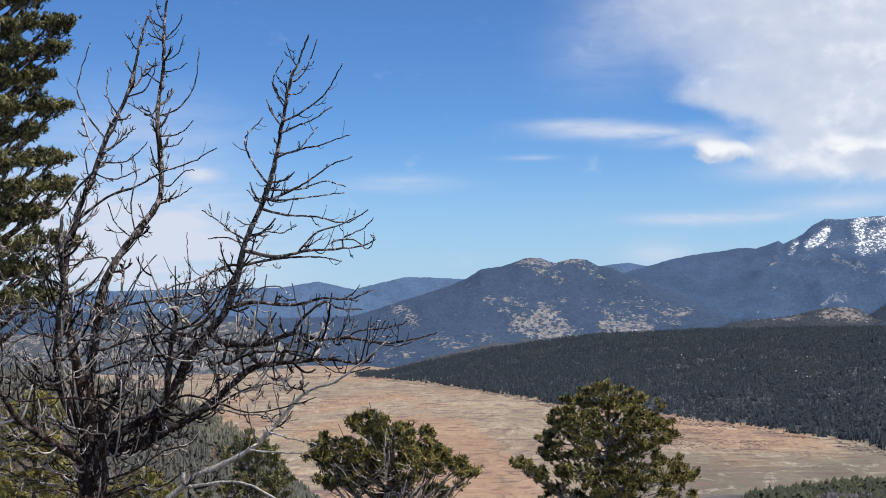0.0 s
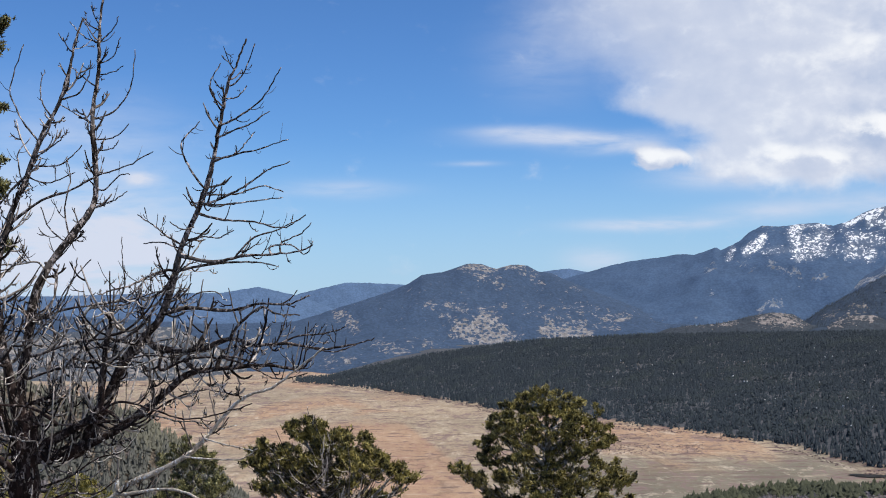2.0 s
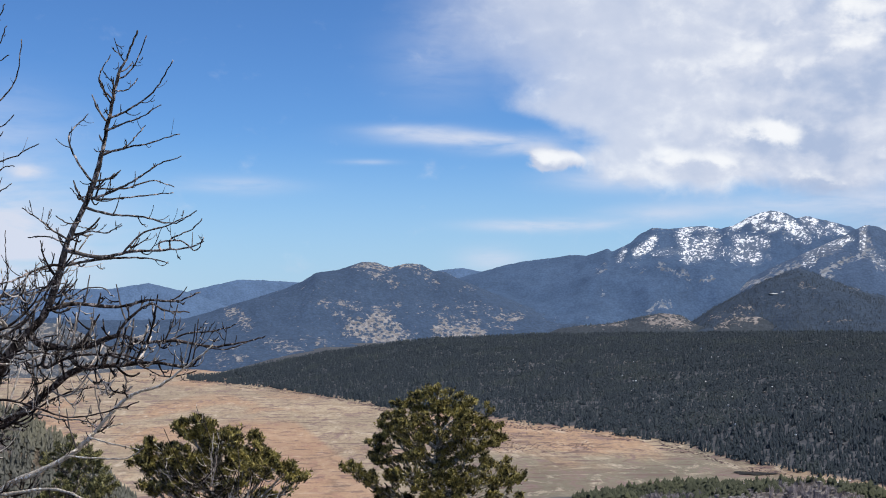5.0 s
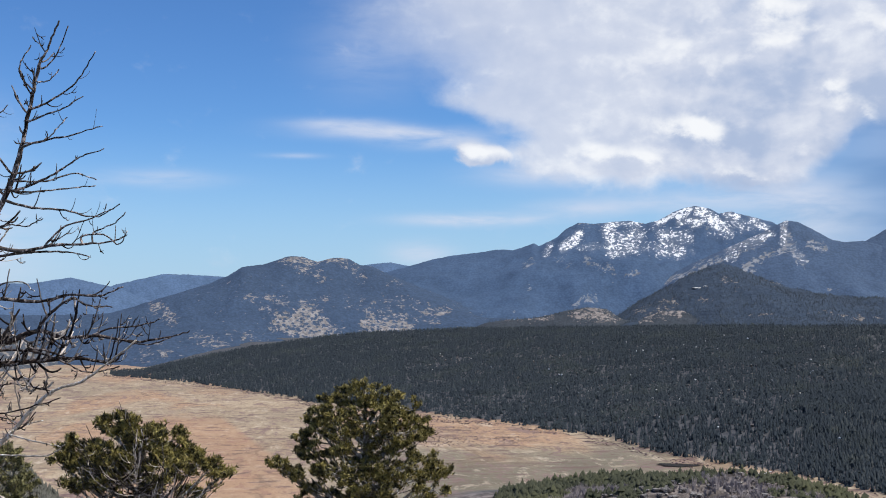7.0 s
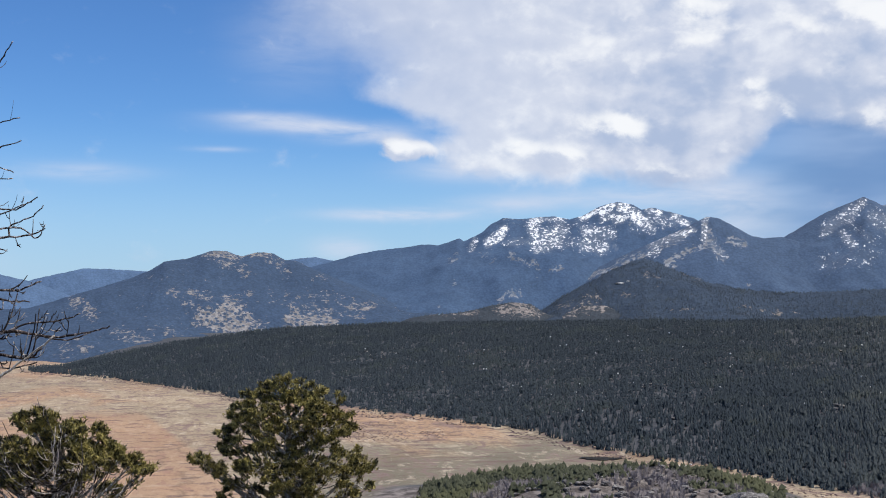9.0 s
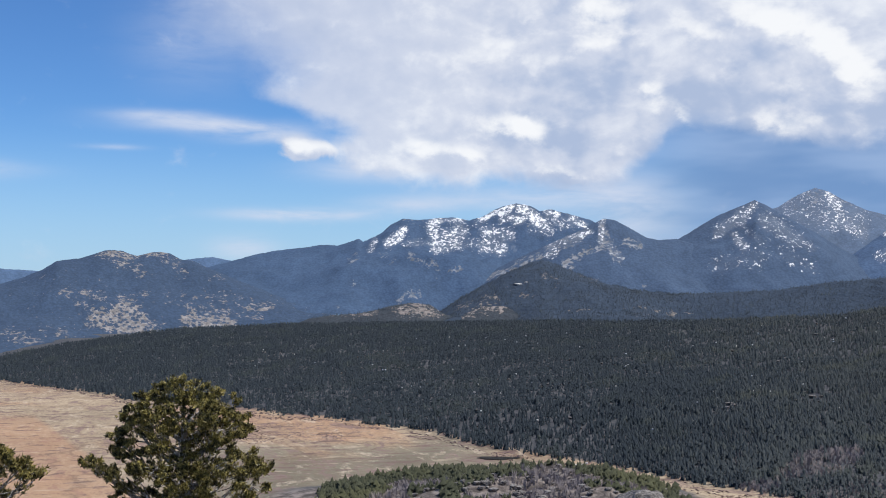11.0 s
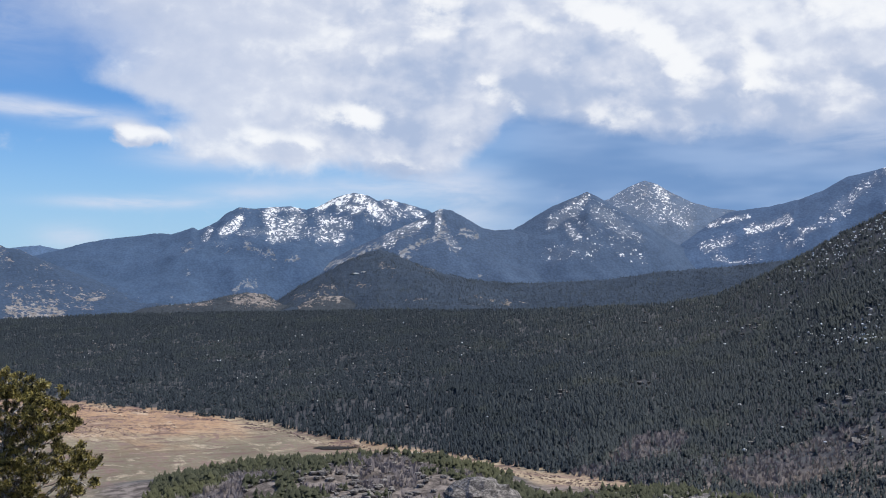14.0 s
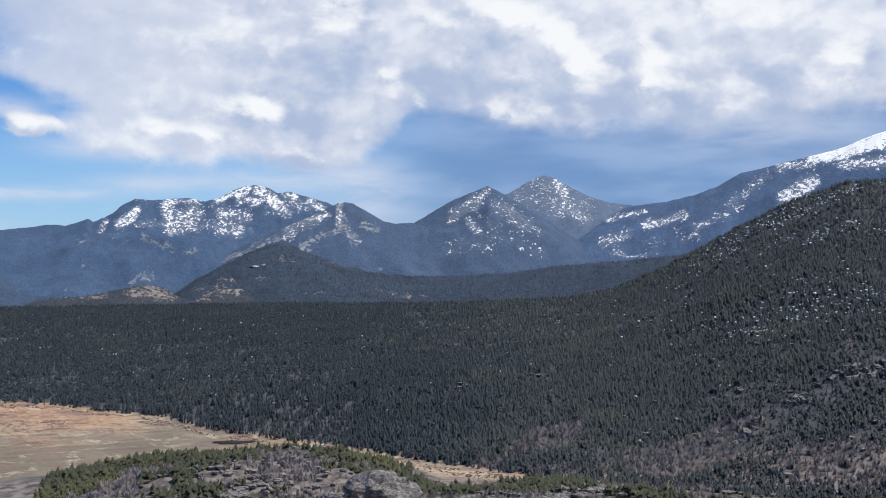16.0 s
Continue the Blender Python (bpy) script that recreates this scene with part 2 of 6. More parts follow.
def ground_material():
    m, g, skin = material("dry_grass_and_forest_floor", 0.95, 0.1)
    p = place_of(g)
    x, y, z = g.xyz(p)
    broad = g.noise(g.mapped(p, (0.0060, 0.0022, 0.0)), 1.0, 5.0, 0.55, 0.8)
    streak = g.noise(g.mapped(p, (0.021, 0.013, 0.0), (0, 0, 14)), 1.0, 6.0, 0.66, 0.5)
    fine = g.noise(g.mapped(p, (0.22, 0.075, 0.0)), 1.0, 5.0, 0.72)
    lines = g.noise(g.mapped(p, (0.045, 0.019, 0.0), (0, 0, 9)), 1.0, 8.0, 0.74, 0.9)
    tan = g.mix(g.step(streak, 0.3, 0.7), (0.37, 0.285, 0.197), (0.495, 0.393, 0.277))
    tan = g.mix(g.calc("MULTIPLY", g.step(broad, 0.49, 0.60), 0.75), tan, (0.45, 0.275, 0.17))
    tan = g.mix(g.step(g.noise(g.mapped(p, (0.0028, 0.0036, 0.0), loc=(7.3, 2.2, 0)), 1.0, 4.0, 0.5, 0.6), 0.47, 0.60, 0.0, 0.45), tan, (0.27, 0.23, 0.17))
    wide = g.calc("POWER", g.calc("ADD", g.calc("MULTIPLY", x, x), g.calc("MULTIPLY", y, y)), 0.5)
    damp = g.step(g.calc("ADD", wide, g.calc("MULTIPLY", g.calc("SUBTRACT", broad, 0.5), 700.0)), 1330.0, 1100.0, 0.0, 0.9)
    damp = g.calc("MULTIPLY", damp, g.calc("MULTIPLY", g.step(g.calc("DIVIDE", x, y), 0.07, 0.17), g.step(g.calc("DIVIDE", x, y), 0.47, 0.40)))
    tan = g.mix(damp, tan, g.mix(g.step(streak, 0.3, 0.7), (0.15, 0.142, 0.108), (0.215, 0.20, 0.152)))
    tan = g.mix(g.step(lines, 0.525, 0.60, 0.0, 0.8), tan, (0.235, 0.16, 0.152))
    tan = g.mix(g.step(lines, 0.46, 0.37, 0.0, 0.55), tan, (0.62, 0.52, 0.41))
    tan = g.mix(g.step(fine, 0.42, 0.70, 0.0, 0.6), tan, (0.19, 0.14, 0.105))
    # rust-coloured sedge beside a straight old track, and dashes of low brush and of pale straw
    beside = g.calc("ADD", g.calc("MULTIPLY_ADD", y, 0.105, x), -188.0)
    rust = g.calc("MULTIPLY", g.step(beside, 6.0, -6.0), g.step(g.calc("ADD", beside, g.calc("MULTIPLY", streak, 90.0)), -90.0, -20.0))
    rust = g.calc("MULTIPLY", rust, g.calc("MULTIPLY", g.step(y, 1620.0, 1500.0), g.step(broad, 0.30, 0.48)))
    tan = g.mix(g.calc("MULTIPLY", rust, 0.5), tan, (0.43, 0.245, 0.15))
    dashes = g.noise(g.mapped(p, (0.026, 0.062, 0.0), (0, 0, 6)), 1.0, 6.0, 0.7, 0.6)
    tan = g.mix(g.step(dashes, 0.555, 0.61, 0.0, 0.85), tan, (0.17, 0.112, 0.105))
    tan = g.mix(g.step(dashes, 0.42, 0.35, 0.0, 0.35), tan, (0.60, 0.49, 0.38))
    # winding wet channels
    chan = g.cells(g.mapped(g.join(g.calc("ADD", x, g.calc("MULTIPLY", broad, 160.0)), g.calc("ADD", y, g.calc("MULTIPLY", streak, 60.0)), 0.0), (0.0075, 0.011, 0.0)), 1.0, "DISTANCE_TO_EDGE").outputs["Distance"]
    tan = g.mix(g.calc("MULTIPLY", g.step(chan, 0.035, 0.008), g.step(fine, 0.3, 0.6, 0.05, 0.45)), tan, (0.14, 0.10, 0.08))
    duff = g.mix(g.step(g.noise(p, 0.11, 5.0, 0.65), 0.4, 0.66), (0.070, 0.075, 0.086), (0.115, 0.116, 0.124))
    duff = g.mix(g.step(g.noise(p, 0.025, 4.0, 0.6), 0.60, 0.72, 0.0, 0.6), duff, (0.108, 0.102, 0.102))
    gravel = g.mix(g.step(g.noise(p, 0.09, 6.0, 0.7), 0.4, 0.62), (0.085, 0.073, 0.069), (0.27, 0.235, 0.22))
    brown = g.mix(g.step(g.noise(p, 0.35, 6.0, 0.7), 0.38, 0.64), (0.055, 0.045, 0.036), (0.19, 0.155, 0.12))
    duff = g.mix(g.step(wide, 640.0, 560.0), duff, brown)
    duff = g.mix(g.calc("MULTIPLY", g.step(wide, 960.0, 900.0), g.step(wide, 560.0, 640.0)), duff, gravel)
    g.put(skin.inputs["Base Color"], g.mix(g.step(g.calc("ADD", z, g.calc("MULTIPLY", fine, 2.0)), 2.4, 4.2), tan, duff))
    bump(g, skin, fine, 0.6, 0.5)
    return m


def mountain_material(name, forest, bare, open_at=0.0, crag_z=(9000.0, 9001.0), grain=0.02, turn=0.0):
    """Wooded slope; open ground and snow lie where the mesh says, broken up by trees; bare rock shows towards crag_z."""
    m, g, skin = material(name, 0.95, 0.1)
    p = place_of(g)
    z = g.xyz(p)[2]
    slant = g.mapped(g.mapped(p, rot=(0, 0, turn)), (1.0, 0.55, 1.1))   # patches run up the fall line
    speck = g.noise(slant, grain, 5.0, 0.72, 0.2)
    broad = g.noise(slant, 0.0042, 4.0, 0.55, 0.4)
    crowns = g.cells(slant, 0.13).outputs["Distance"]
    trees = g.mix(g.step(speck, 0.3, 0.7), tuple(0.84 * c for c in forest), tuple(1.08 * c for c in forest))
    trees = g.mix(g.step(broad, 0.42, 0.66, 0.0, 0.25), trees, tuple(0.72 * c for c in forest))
    # gaps between crowns: their shade is put into the forest colour
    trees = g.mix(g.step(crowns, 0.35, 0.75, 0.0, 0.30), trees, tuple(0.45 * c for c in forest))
    soil = g.mix(g.step(g.noise(slant, grain * 1.7, 5.0, 0.7), 0.32, 0.68), tuple(0.48 * c for c in bare), tuple(1.12 * c for c in bare))
    blotch = g.noise(slant, 0.042, 5.0, 0.66, 0.5)
    flecks = g.noise(slant, max(0.085, 2.2 * grain), 4.0, 0.72, 0.3)
    ragged = g.calc("ADD", g.calc("MULTIPLY", g.calc("SUBTRACT", blotch, 0.5), 1.9), g.calc("MULTIPLY", g.calc("SUBTRACT", flecks, 0.5), 1.5))
    clearing = g.calc("MULTIPLY_ADD", g.add("ShaderNodeAttribute", attribute_name="clearing").outputs["Fac"], 0.53, open_at)
    clearing = g.calc("ADD", clearing, g.calc("MULTIPLY", g.step(z, *crag_z), 0.3))
    open_ground = g.step(g.calc("ADD", clearing, ragged), 0.44, 0.58)
    copse = g.cells(slant, 0.075).outputs["Distance"]
    open_ground = g.calc("MULTIPLY", open_ground, g.calc("MULTIPLY", g.step(copse, 0.27, 0.46), g.step(clearing, 0.03, 0.14)))
    col = g.mix(open_ground, trees, soil)
    drift = g.noise(g.mapped(slant, loc=(31.0, 7.0, 3.0)), 0.062, 6.0, 0.72, 0.7)
    scrap = g.noise(g.mapped(slant, loc=(5.0, 77.0, 3.0)), 0.13, 4.0, 0.7, 0.3)
    lies = g.add("ShaderNodeAttribute", attribute_name="snow").outputs["Fac"]
    frayed = g.calc("ADD", g.calc("MULTIPLY", g.calc("SUBTRACT", drift, 0.5), 2.6), g.calc("MULTIPLY", g.calc("SUBTRACT", scrap, 0.5), 1.7))
    white = g.calc("MULTIPLY", g.step(g.calc("MULTIPLY_ADD", lies, 0.66, frayed), 0.44, 0.64), g.step(lies, 0.02, 0.15))
    col = g.mix(g.step(lies, 0.1, 0.8, 0.0, 0.4), col, bare)            # thin scree and dusting round the drifts
    col = g.mix(white, col, (0.80, 0.82, 0.85))
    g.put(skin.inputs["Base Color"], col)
    bump(g, skin, g.calc("SUBTRACT", speck, g.calc("MULTIPLY", crowns, 0.6)), 0.4, 6.0)
    lean_normal(g, skin, skin.inputs["Normal"].links[0].from_socket, 0.45)
    return m


def lean_normal(g, skin, normal, by):
    """Crowns of many needles scatter light more evenly than the bare facets would."""
    lean, unit = g.add("ShaderNodeMix", data_type="VECTOR"), g.add("ShaderNodeVectorMath", operation="NORMALIZE")
    lean.inputs[0].default_value, lean.inputs[5].default_value = by, (0.15, -0.35, 0.9)
    g.link(normal, lean.inputs[4])
    g.link(lean.outputs[1], unit.inputs[0])
    g.link(unit.outputs[0], skin.inputs["Normal"])


def foliage_material(name, dark, light, rough=0.65):
    m, g, skin = material(name, rough, 0.3)
    geo = g.add("ShaderNodeNewGeometry")
    n = g.noise(geo.outputs["Position"], 0.9, 3.0)
    k = g.calc("ADD", g.calc("MULTIPLY", geo.outputs["Random Per Island"], 0.55), g.calc("MULTIPLY", n, 0.5))
    col = g.mix(g.step(k, 0.0, 1.0), dark, light)
    stand = g.noise(geo.outputs["Position"], 0.016, 4.0, 0.6, 0.5)       # stands differ in hue
    col = g.mix(g.step(stand, 0.5, 0.68, 0.0, 0.6), col, (1.25 * light[0], 1.2 * light[1], 0.95 * light[2]))
    g.put(skin.inputs["Base Color"], col)
    through_light, both = g.add("ShaderNodeBsdfTranslucent"), g.add("ShaderNodeMixShader")
    g.put(through_light.inputs[0], col)
    lean_normal(g, skin, geo.outputs["Normal"], 0.6)
    both.inputs[0].default_value = 0.3
    g.link(skin.outputs[0], both.inputs[1])
    g.link(through_light.outputs[0], both.inputs[2])
    g.link(both.outputs[0], m.node_tree.nodes["Material Output"].inputs[0])
    return m


def needle_material(name, dark, light):
    """Pine needles: clumps in sun and in shade, painted as a light and a dark colour by noise."""
    m, g, skin = material(name, 0.45, 0.35)
    geo = g.add("ShaderNodeNewGeometry")
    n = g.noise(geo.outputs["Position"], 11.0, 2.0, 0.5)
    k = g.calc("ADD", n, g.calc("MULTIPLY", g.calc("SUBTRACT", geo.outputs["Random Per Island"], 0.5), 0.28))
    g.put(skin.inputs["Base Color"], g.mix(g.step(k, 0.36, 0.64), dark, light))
    return m


def bark_material(name, dark, light, scale=14.0, worn=None):
    m, g, skin = material(name, 0.9, 0.15)
    p = g.add("ShaderNodeTexCoord").outputs["Object"]
    n = g.noise(g.mapped(p, (1.0, 1.0, 0.35)), scale, 6.0, 0.7, 0.6)
    big = g.noise(p, 1.6, 3.0, 0.6)
    col = g.mix(g.step(n, 0.36, 0.62), dark, light)
    col = g.mix(g.step(big, 0.35, 0.7, 0.0, 0.55), col, tuple(0.45 * c for c in dark))
    flakes = g.noise(g.mapped(p, (1.0, 1.0, 0.6)), scale * 2.0, 4.0, 0.7, 0.4)
    flaked = g.step(flakes, 0.535, 0.585, 0.0, 0.9)
    if worn:                                    # old dark bark low on the tree, flaking grey bark higher up
        high = g.step(g.xyz(p)[2], *worn)
        col = g.mix(high, g.mix(g.step(n, 0.36, 0.62), dark, (0.046, 0.028, 0.025)), col)
        flaked = g.calc("MULTIPLY", flaked, g.calc("MULTIPLY_ADD", high, 0.72, 0.28))
    g.put(skin.inputs["Base Color"], g.mix(flaked, col, tuple(min(0.8, 3.6 * c) for c in light)))
    bump(g, skin, n, 0.8, 0.02)
    return m


def twig_material(name, dark, light):
    """Dry twigs, each its own shade from dark to weathered grey."""
    m, g, skin = material(name, 0.85, 0.2)
    geo = g.add("ShaderNodeNewGeometry")
    n = g.noise(geo.outputs["Position"], 30.0, 4.0, 0.7)
    k = g.calc("ADD", g.calc("MULTIPLY", geo.outputs["Random Per Island"], 0.75), g.calc("MULTIPLY", g.calc("SUBTRACT", n, 0.5), 0.8))
    g.put(skin.inputs["Base Color"], g.mix(g.step(k, 0.25, 0.85), dark, light))
    return m


def rock_material(name, dark, light, scale=0.2):
    m, g, skin = material(name, 0.9, 0.2)
    p = place_of(g)
    n = g.noise(p, scale, 7.0, 0.68, 0.4)
    crack = g.cells(g.mapped(p, (1, 1, 1.8)), scale * 0.9, "DISTANCE_TO_EDGE").outputs["Distance"]
    bands = g.noise(g.mapped(p, (0.6, 0.6, 3.2), (25, 0, 0)), scale * 1.4, 5.0, 0.6, 1.6)
    col = g.mix(g.step(n, 0.33, 0.66), dark, light)
    col = g.mix(g.step(bands, 0.53, 0.60, 0.0, 0.75), col, tuple(0.5 * c for c in dark))
    g.put(skin.inputs["Base Color"], g.mix(g.step(crack, 0.06, 0.01, 0.0, 0.7), col, tuple(0.35 * c for c in dark)))
    bump(g, skin, n, 0.9, 0.6)
    return m


GROUND = ground_material()
# aerial haze is put into these slope colours: bluer and paler with distance
HAZE_BLUE = mountain_material("haze_blue_wooded_range", (0.098, 0.160, 0.275), (0.17, 0.20, 0.26))
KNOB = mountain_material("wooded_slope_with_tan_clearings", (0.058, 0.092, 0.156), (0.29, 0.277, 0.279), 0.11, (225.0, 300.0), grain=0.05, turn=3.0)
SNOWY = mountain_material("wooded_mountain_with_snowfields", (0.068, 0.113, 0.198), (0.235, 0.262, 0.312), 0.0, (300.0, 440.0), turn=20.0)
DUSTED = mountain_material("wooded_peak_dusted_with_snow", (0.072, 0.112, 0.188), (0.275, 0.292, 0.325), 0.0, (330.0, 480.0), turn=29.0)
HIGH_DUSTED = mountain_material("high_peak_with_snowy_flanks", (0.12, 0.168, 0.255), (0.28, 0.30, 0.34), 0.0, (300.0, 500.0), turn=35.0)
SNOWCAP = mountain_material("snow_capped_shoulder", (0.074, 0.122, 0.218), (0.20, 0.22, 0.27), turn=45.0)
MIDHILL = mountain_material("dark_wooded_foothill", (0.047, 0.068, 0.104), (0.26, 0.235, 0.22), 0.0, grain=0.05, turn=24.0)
GREYHILL = mountain_material("grey_open_hillside", (0.085, 0.10, 0.125), (0.30, 0.275, 0.26), 0.45, grain=0.05, turn=-12.0)
MOUND = mountain_material("tan_rocky_mound_with_pines", (0.055, 0.066, 0.082), (0.275, 0.245, 0.235), 0.0, grain=0.07, turn=18.0)
# needle colours here are shifted to blue for aerial haze, most on the foothill
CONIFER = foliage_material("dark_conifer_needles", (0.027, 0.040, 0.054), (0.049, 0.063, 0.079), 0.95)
FOOTHILL_PINE = foliage_material("haze_tinted_foothill_needles", (0.042, 0.058, 0.083), (0.060, 0.078, 0.104), 0.95)
SAGE = foliage_material("grey_green_conifer_needles", (0.045, 0.053, 0.037), (0.108, 0.116, 0.076), 0.95)
# olive-grey needles, lightened so that the right slope looks better lit
LIGHTENED_PINE = foliage_material("lightened_olive_grey_needles", (0.050, 0.065, 0.078), (0.080, 0.094, 0.102), 0.95)
GREY_PINE = foliage_material("blue_grey_pine_needles", (0.085, 0.088, 0.08), (0.185, 0.185, 0.165), 0.95)
ASPEN = foliage_material("bare_grey_twigs", (0.17, 0.152, 0.168), (0.285, 0.255, 0.275))
WILLOW = foliage_material("reddish_bare_shrub_twigs", (0.14, 0.096, 0.096), (0.29, 0.215, 0.21))
THICKET = foliage_material("purple_brown_bare_twigs", (0.26, 0.185, 0.175), (0.40, 0.30, 0.275))
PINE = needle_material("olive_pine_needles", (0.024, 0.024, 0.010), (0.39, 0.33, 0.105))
# yellow-green needles with the sun's brightness put into their colour
PINE_YELLOW = needle_material("sun_brightened_yellow_green_needles", (0.12, 0.112, 0.03), (0.55, 0.48, 0.16))
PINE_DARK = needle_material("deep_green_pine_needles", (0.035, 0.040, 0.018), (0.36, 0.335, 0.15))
DEAD_BARK = bark_material("weathered_dead_bark", (0.010, 0.007, 0.006), (0.16, 0.137, 0.128), worn=(3.7, 5.2))
TWIG_BARK = twig_material("dry_dark_twig_bark", (0.022, 0.017, 0.016), (0.34, 0.29, 0.26))
PALE_TWIG = twig_material("weathered_grey_twigs", (0.014, 0.010, 0.010), (0.80, 0.71, 0.65))
WEATHERED = bark_material("weathered_grey_wood", (0.05, 0.04, 0.036), (0.42, 0.365, 0.32), 20.0)
BLEACHED = bark_material("bleached_bare_wood", (0.34, 0.285, 0.23), (0.74, 0.645, 0.54), 26.0)
SNOW, snow_nodes, snow_skin = material("old_snow", 0.7, 0.3)
snow_skin.inputs["Base Color"].default_value = (0.82, 0.84, 0.87, 1)
PINE_BARK = bark_material("grey_pine_bark", (0.045, 0.037, 0.032), (0.22, 0.195, 0.17), 18.0)
GREY_BARK = bark_material("pale_grey_pine_bark", (0.12, 0.10, 0.085), (0.42, 0.38, 0.33), 18.0)
GRANITE = rock_material("pale_weathered_granite", (0.085, 0.08, 0.08), (0.33, 0.31, 0.30), 0.32)
TAN_ROCK = rock_material("tan_sunlit_rock", (0.38, 0.345, 0.325), (0.62, 0.575, 0.54), 0.2)
PALE_ROCK = rock_material("pale_snow_dusted_rock", (0.42, 0.41, 0.41), (0.80, 0.79, 0.79), 0.2)
POND, pond_nodes, pond_skin = material("dark_boggy_water", 0.5, 0.03)
pond_skin.inputs["Base Color"].default_value = (0.018, 0.015, 0.013, 1)

# ---------------------------------------------------------------- shapes


def lattice(ix, iy, seed):
    n = (ix.astype(np.int64) * 374761393 + iy.astype(np.int64) * 668265263 + seed * 974634721) & 0xFFFFFFFF
    n = ((n ^ (n >> 13)) * 1274126177) & 0xFFFFFFFF
    return ((n ^ (n >> 16)) & 0xFFFF) / 65535.0


def smooth_noise(x, y, seed):
    ix, iy = np.floor(x), np.floor(y)
    fx, fy = x - ix, y - iy
    fx, fy = fx * fx * (3 - 2 * fx), fy * fy * (3 - 2 * fy)
    a, b = lattice(ix, iy, seed), lattice(ix + 1, iy, seed)
    c, d = lattice(ix, iy + 1, seed), lattice(ix + 1, iy + 1, seed)
    return (a + (b - a) * fx) * (1 - fy) + (c + (d - c) * fx) * fy


def fbm(x, y, seed, octaves=5, gain=0.5):
    """Layered noise about 0, between -1 and 1."""
    s, amp, tot = 0.0, 1.0, 0.0
    for k in range(octaves):
        s, tot = s + amp * (2 * smooth_noise(x * 2 ** k, y * 2 ** k, seed + k) - 1), tot + amp
        amp *= gain
    return s / tot


def ridged(x, y, seed, octaves=5):
    s, amp, tot = 0.0, 1.0, 0.0
    for k in range(octaves):
        s, tot = s + amp * (1 - abs(2 * smooth_noise(x * 2 ** k, y * 2 ** k, seed + k) - 1)), tot + amp
        amp *= 0.5
    return s / tot


def sm(v, lo, hi):
    t = np.clip((v - lo) / (hi - lo), 0, 1)
    return t * t * (3 - 2 * t)


def mesh_of(name, verts, faces, mat, smooth=False):
    """A mesh from an array of places and an array of equal-sided faces."""
    me = bpy.data.meshes.new(name)
    verts, faces = np.asarray(verts, np.float32), np.asarray(faces, np.int32)
    n, k = faces.shape
    me.vertices.add(len(verts))
    me.vertices.foreach_set("co", verts.ravel())
    me.loops.add(n * k)
    me.loops.foreach_set("vertex_index", faces.ravel())
    me.polygons.add(n)
    me.polygons.foreach_set("loop_start", np.arange(n, dtype=np.int32) * k)
    me.polygons.foreach_set("use_smooth", np.full(n, smooth))
    me.update(calc_edges=True)
    me.materials.append(mat)
    return me


def grid_faces(rows, cols):
    i = np.arange((rows - 1) * (cols - 1))
    r, c = i // (cols - 1), i % (cols - 1)
    v = r * cols + c
    return np.stack([v, v + 1, v + cols + 1, v + cols], 1)


def polar(az, r):
    return r * np.sin(np.radians(az)), r * np.cos(np.radians(az))


# ---------------------------------------------------------------- ground: near hill, meadow, wooded moraine
EDGE_AZ = [-4, 1.6, 5, 10, 15, 18, 20, 24, 27.5, 33, 36, 45, 56]
EDGE_R = [2420, 2005, 1731, 1561, 1402, 1325, 1230, 1110, 1050, 950, 890, 820, 800]
CREST_AZ = [-4, -0.7, 3.6, 6.7, 11.3, 16.5, 24, 30.4, 36.6, 38.9, 41.7, 44.1, 46.6, 49, 52, 58]
CREST_UP = [-3.6, -2.74, -2.0, -1.63, -1.4, -1.32, -1.2, -1.15, -0.81, -0.33, 0.96, 2.36, 3.59, 4.40, 4.6, 4.7]


def edge_r(az, x, y):
    return np.interp(az, EDGE_AZ, EDGE_R) * (1 + 0.022 * fbm(x / 70, y / 70, 31, 3))


def crest_r(az):
    return np.interp(az, [-4, 0, 5, 12, 20, 30, 37, 45, 56], [2500, 2540, 2560, 2500, 2300, 2050, 1900, 1750, 1650])


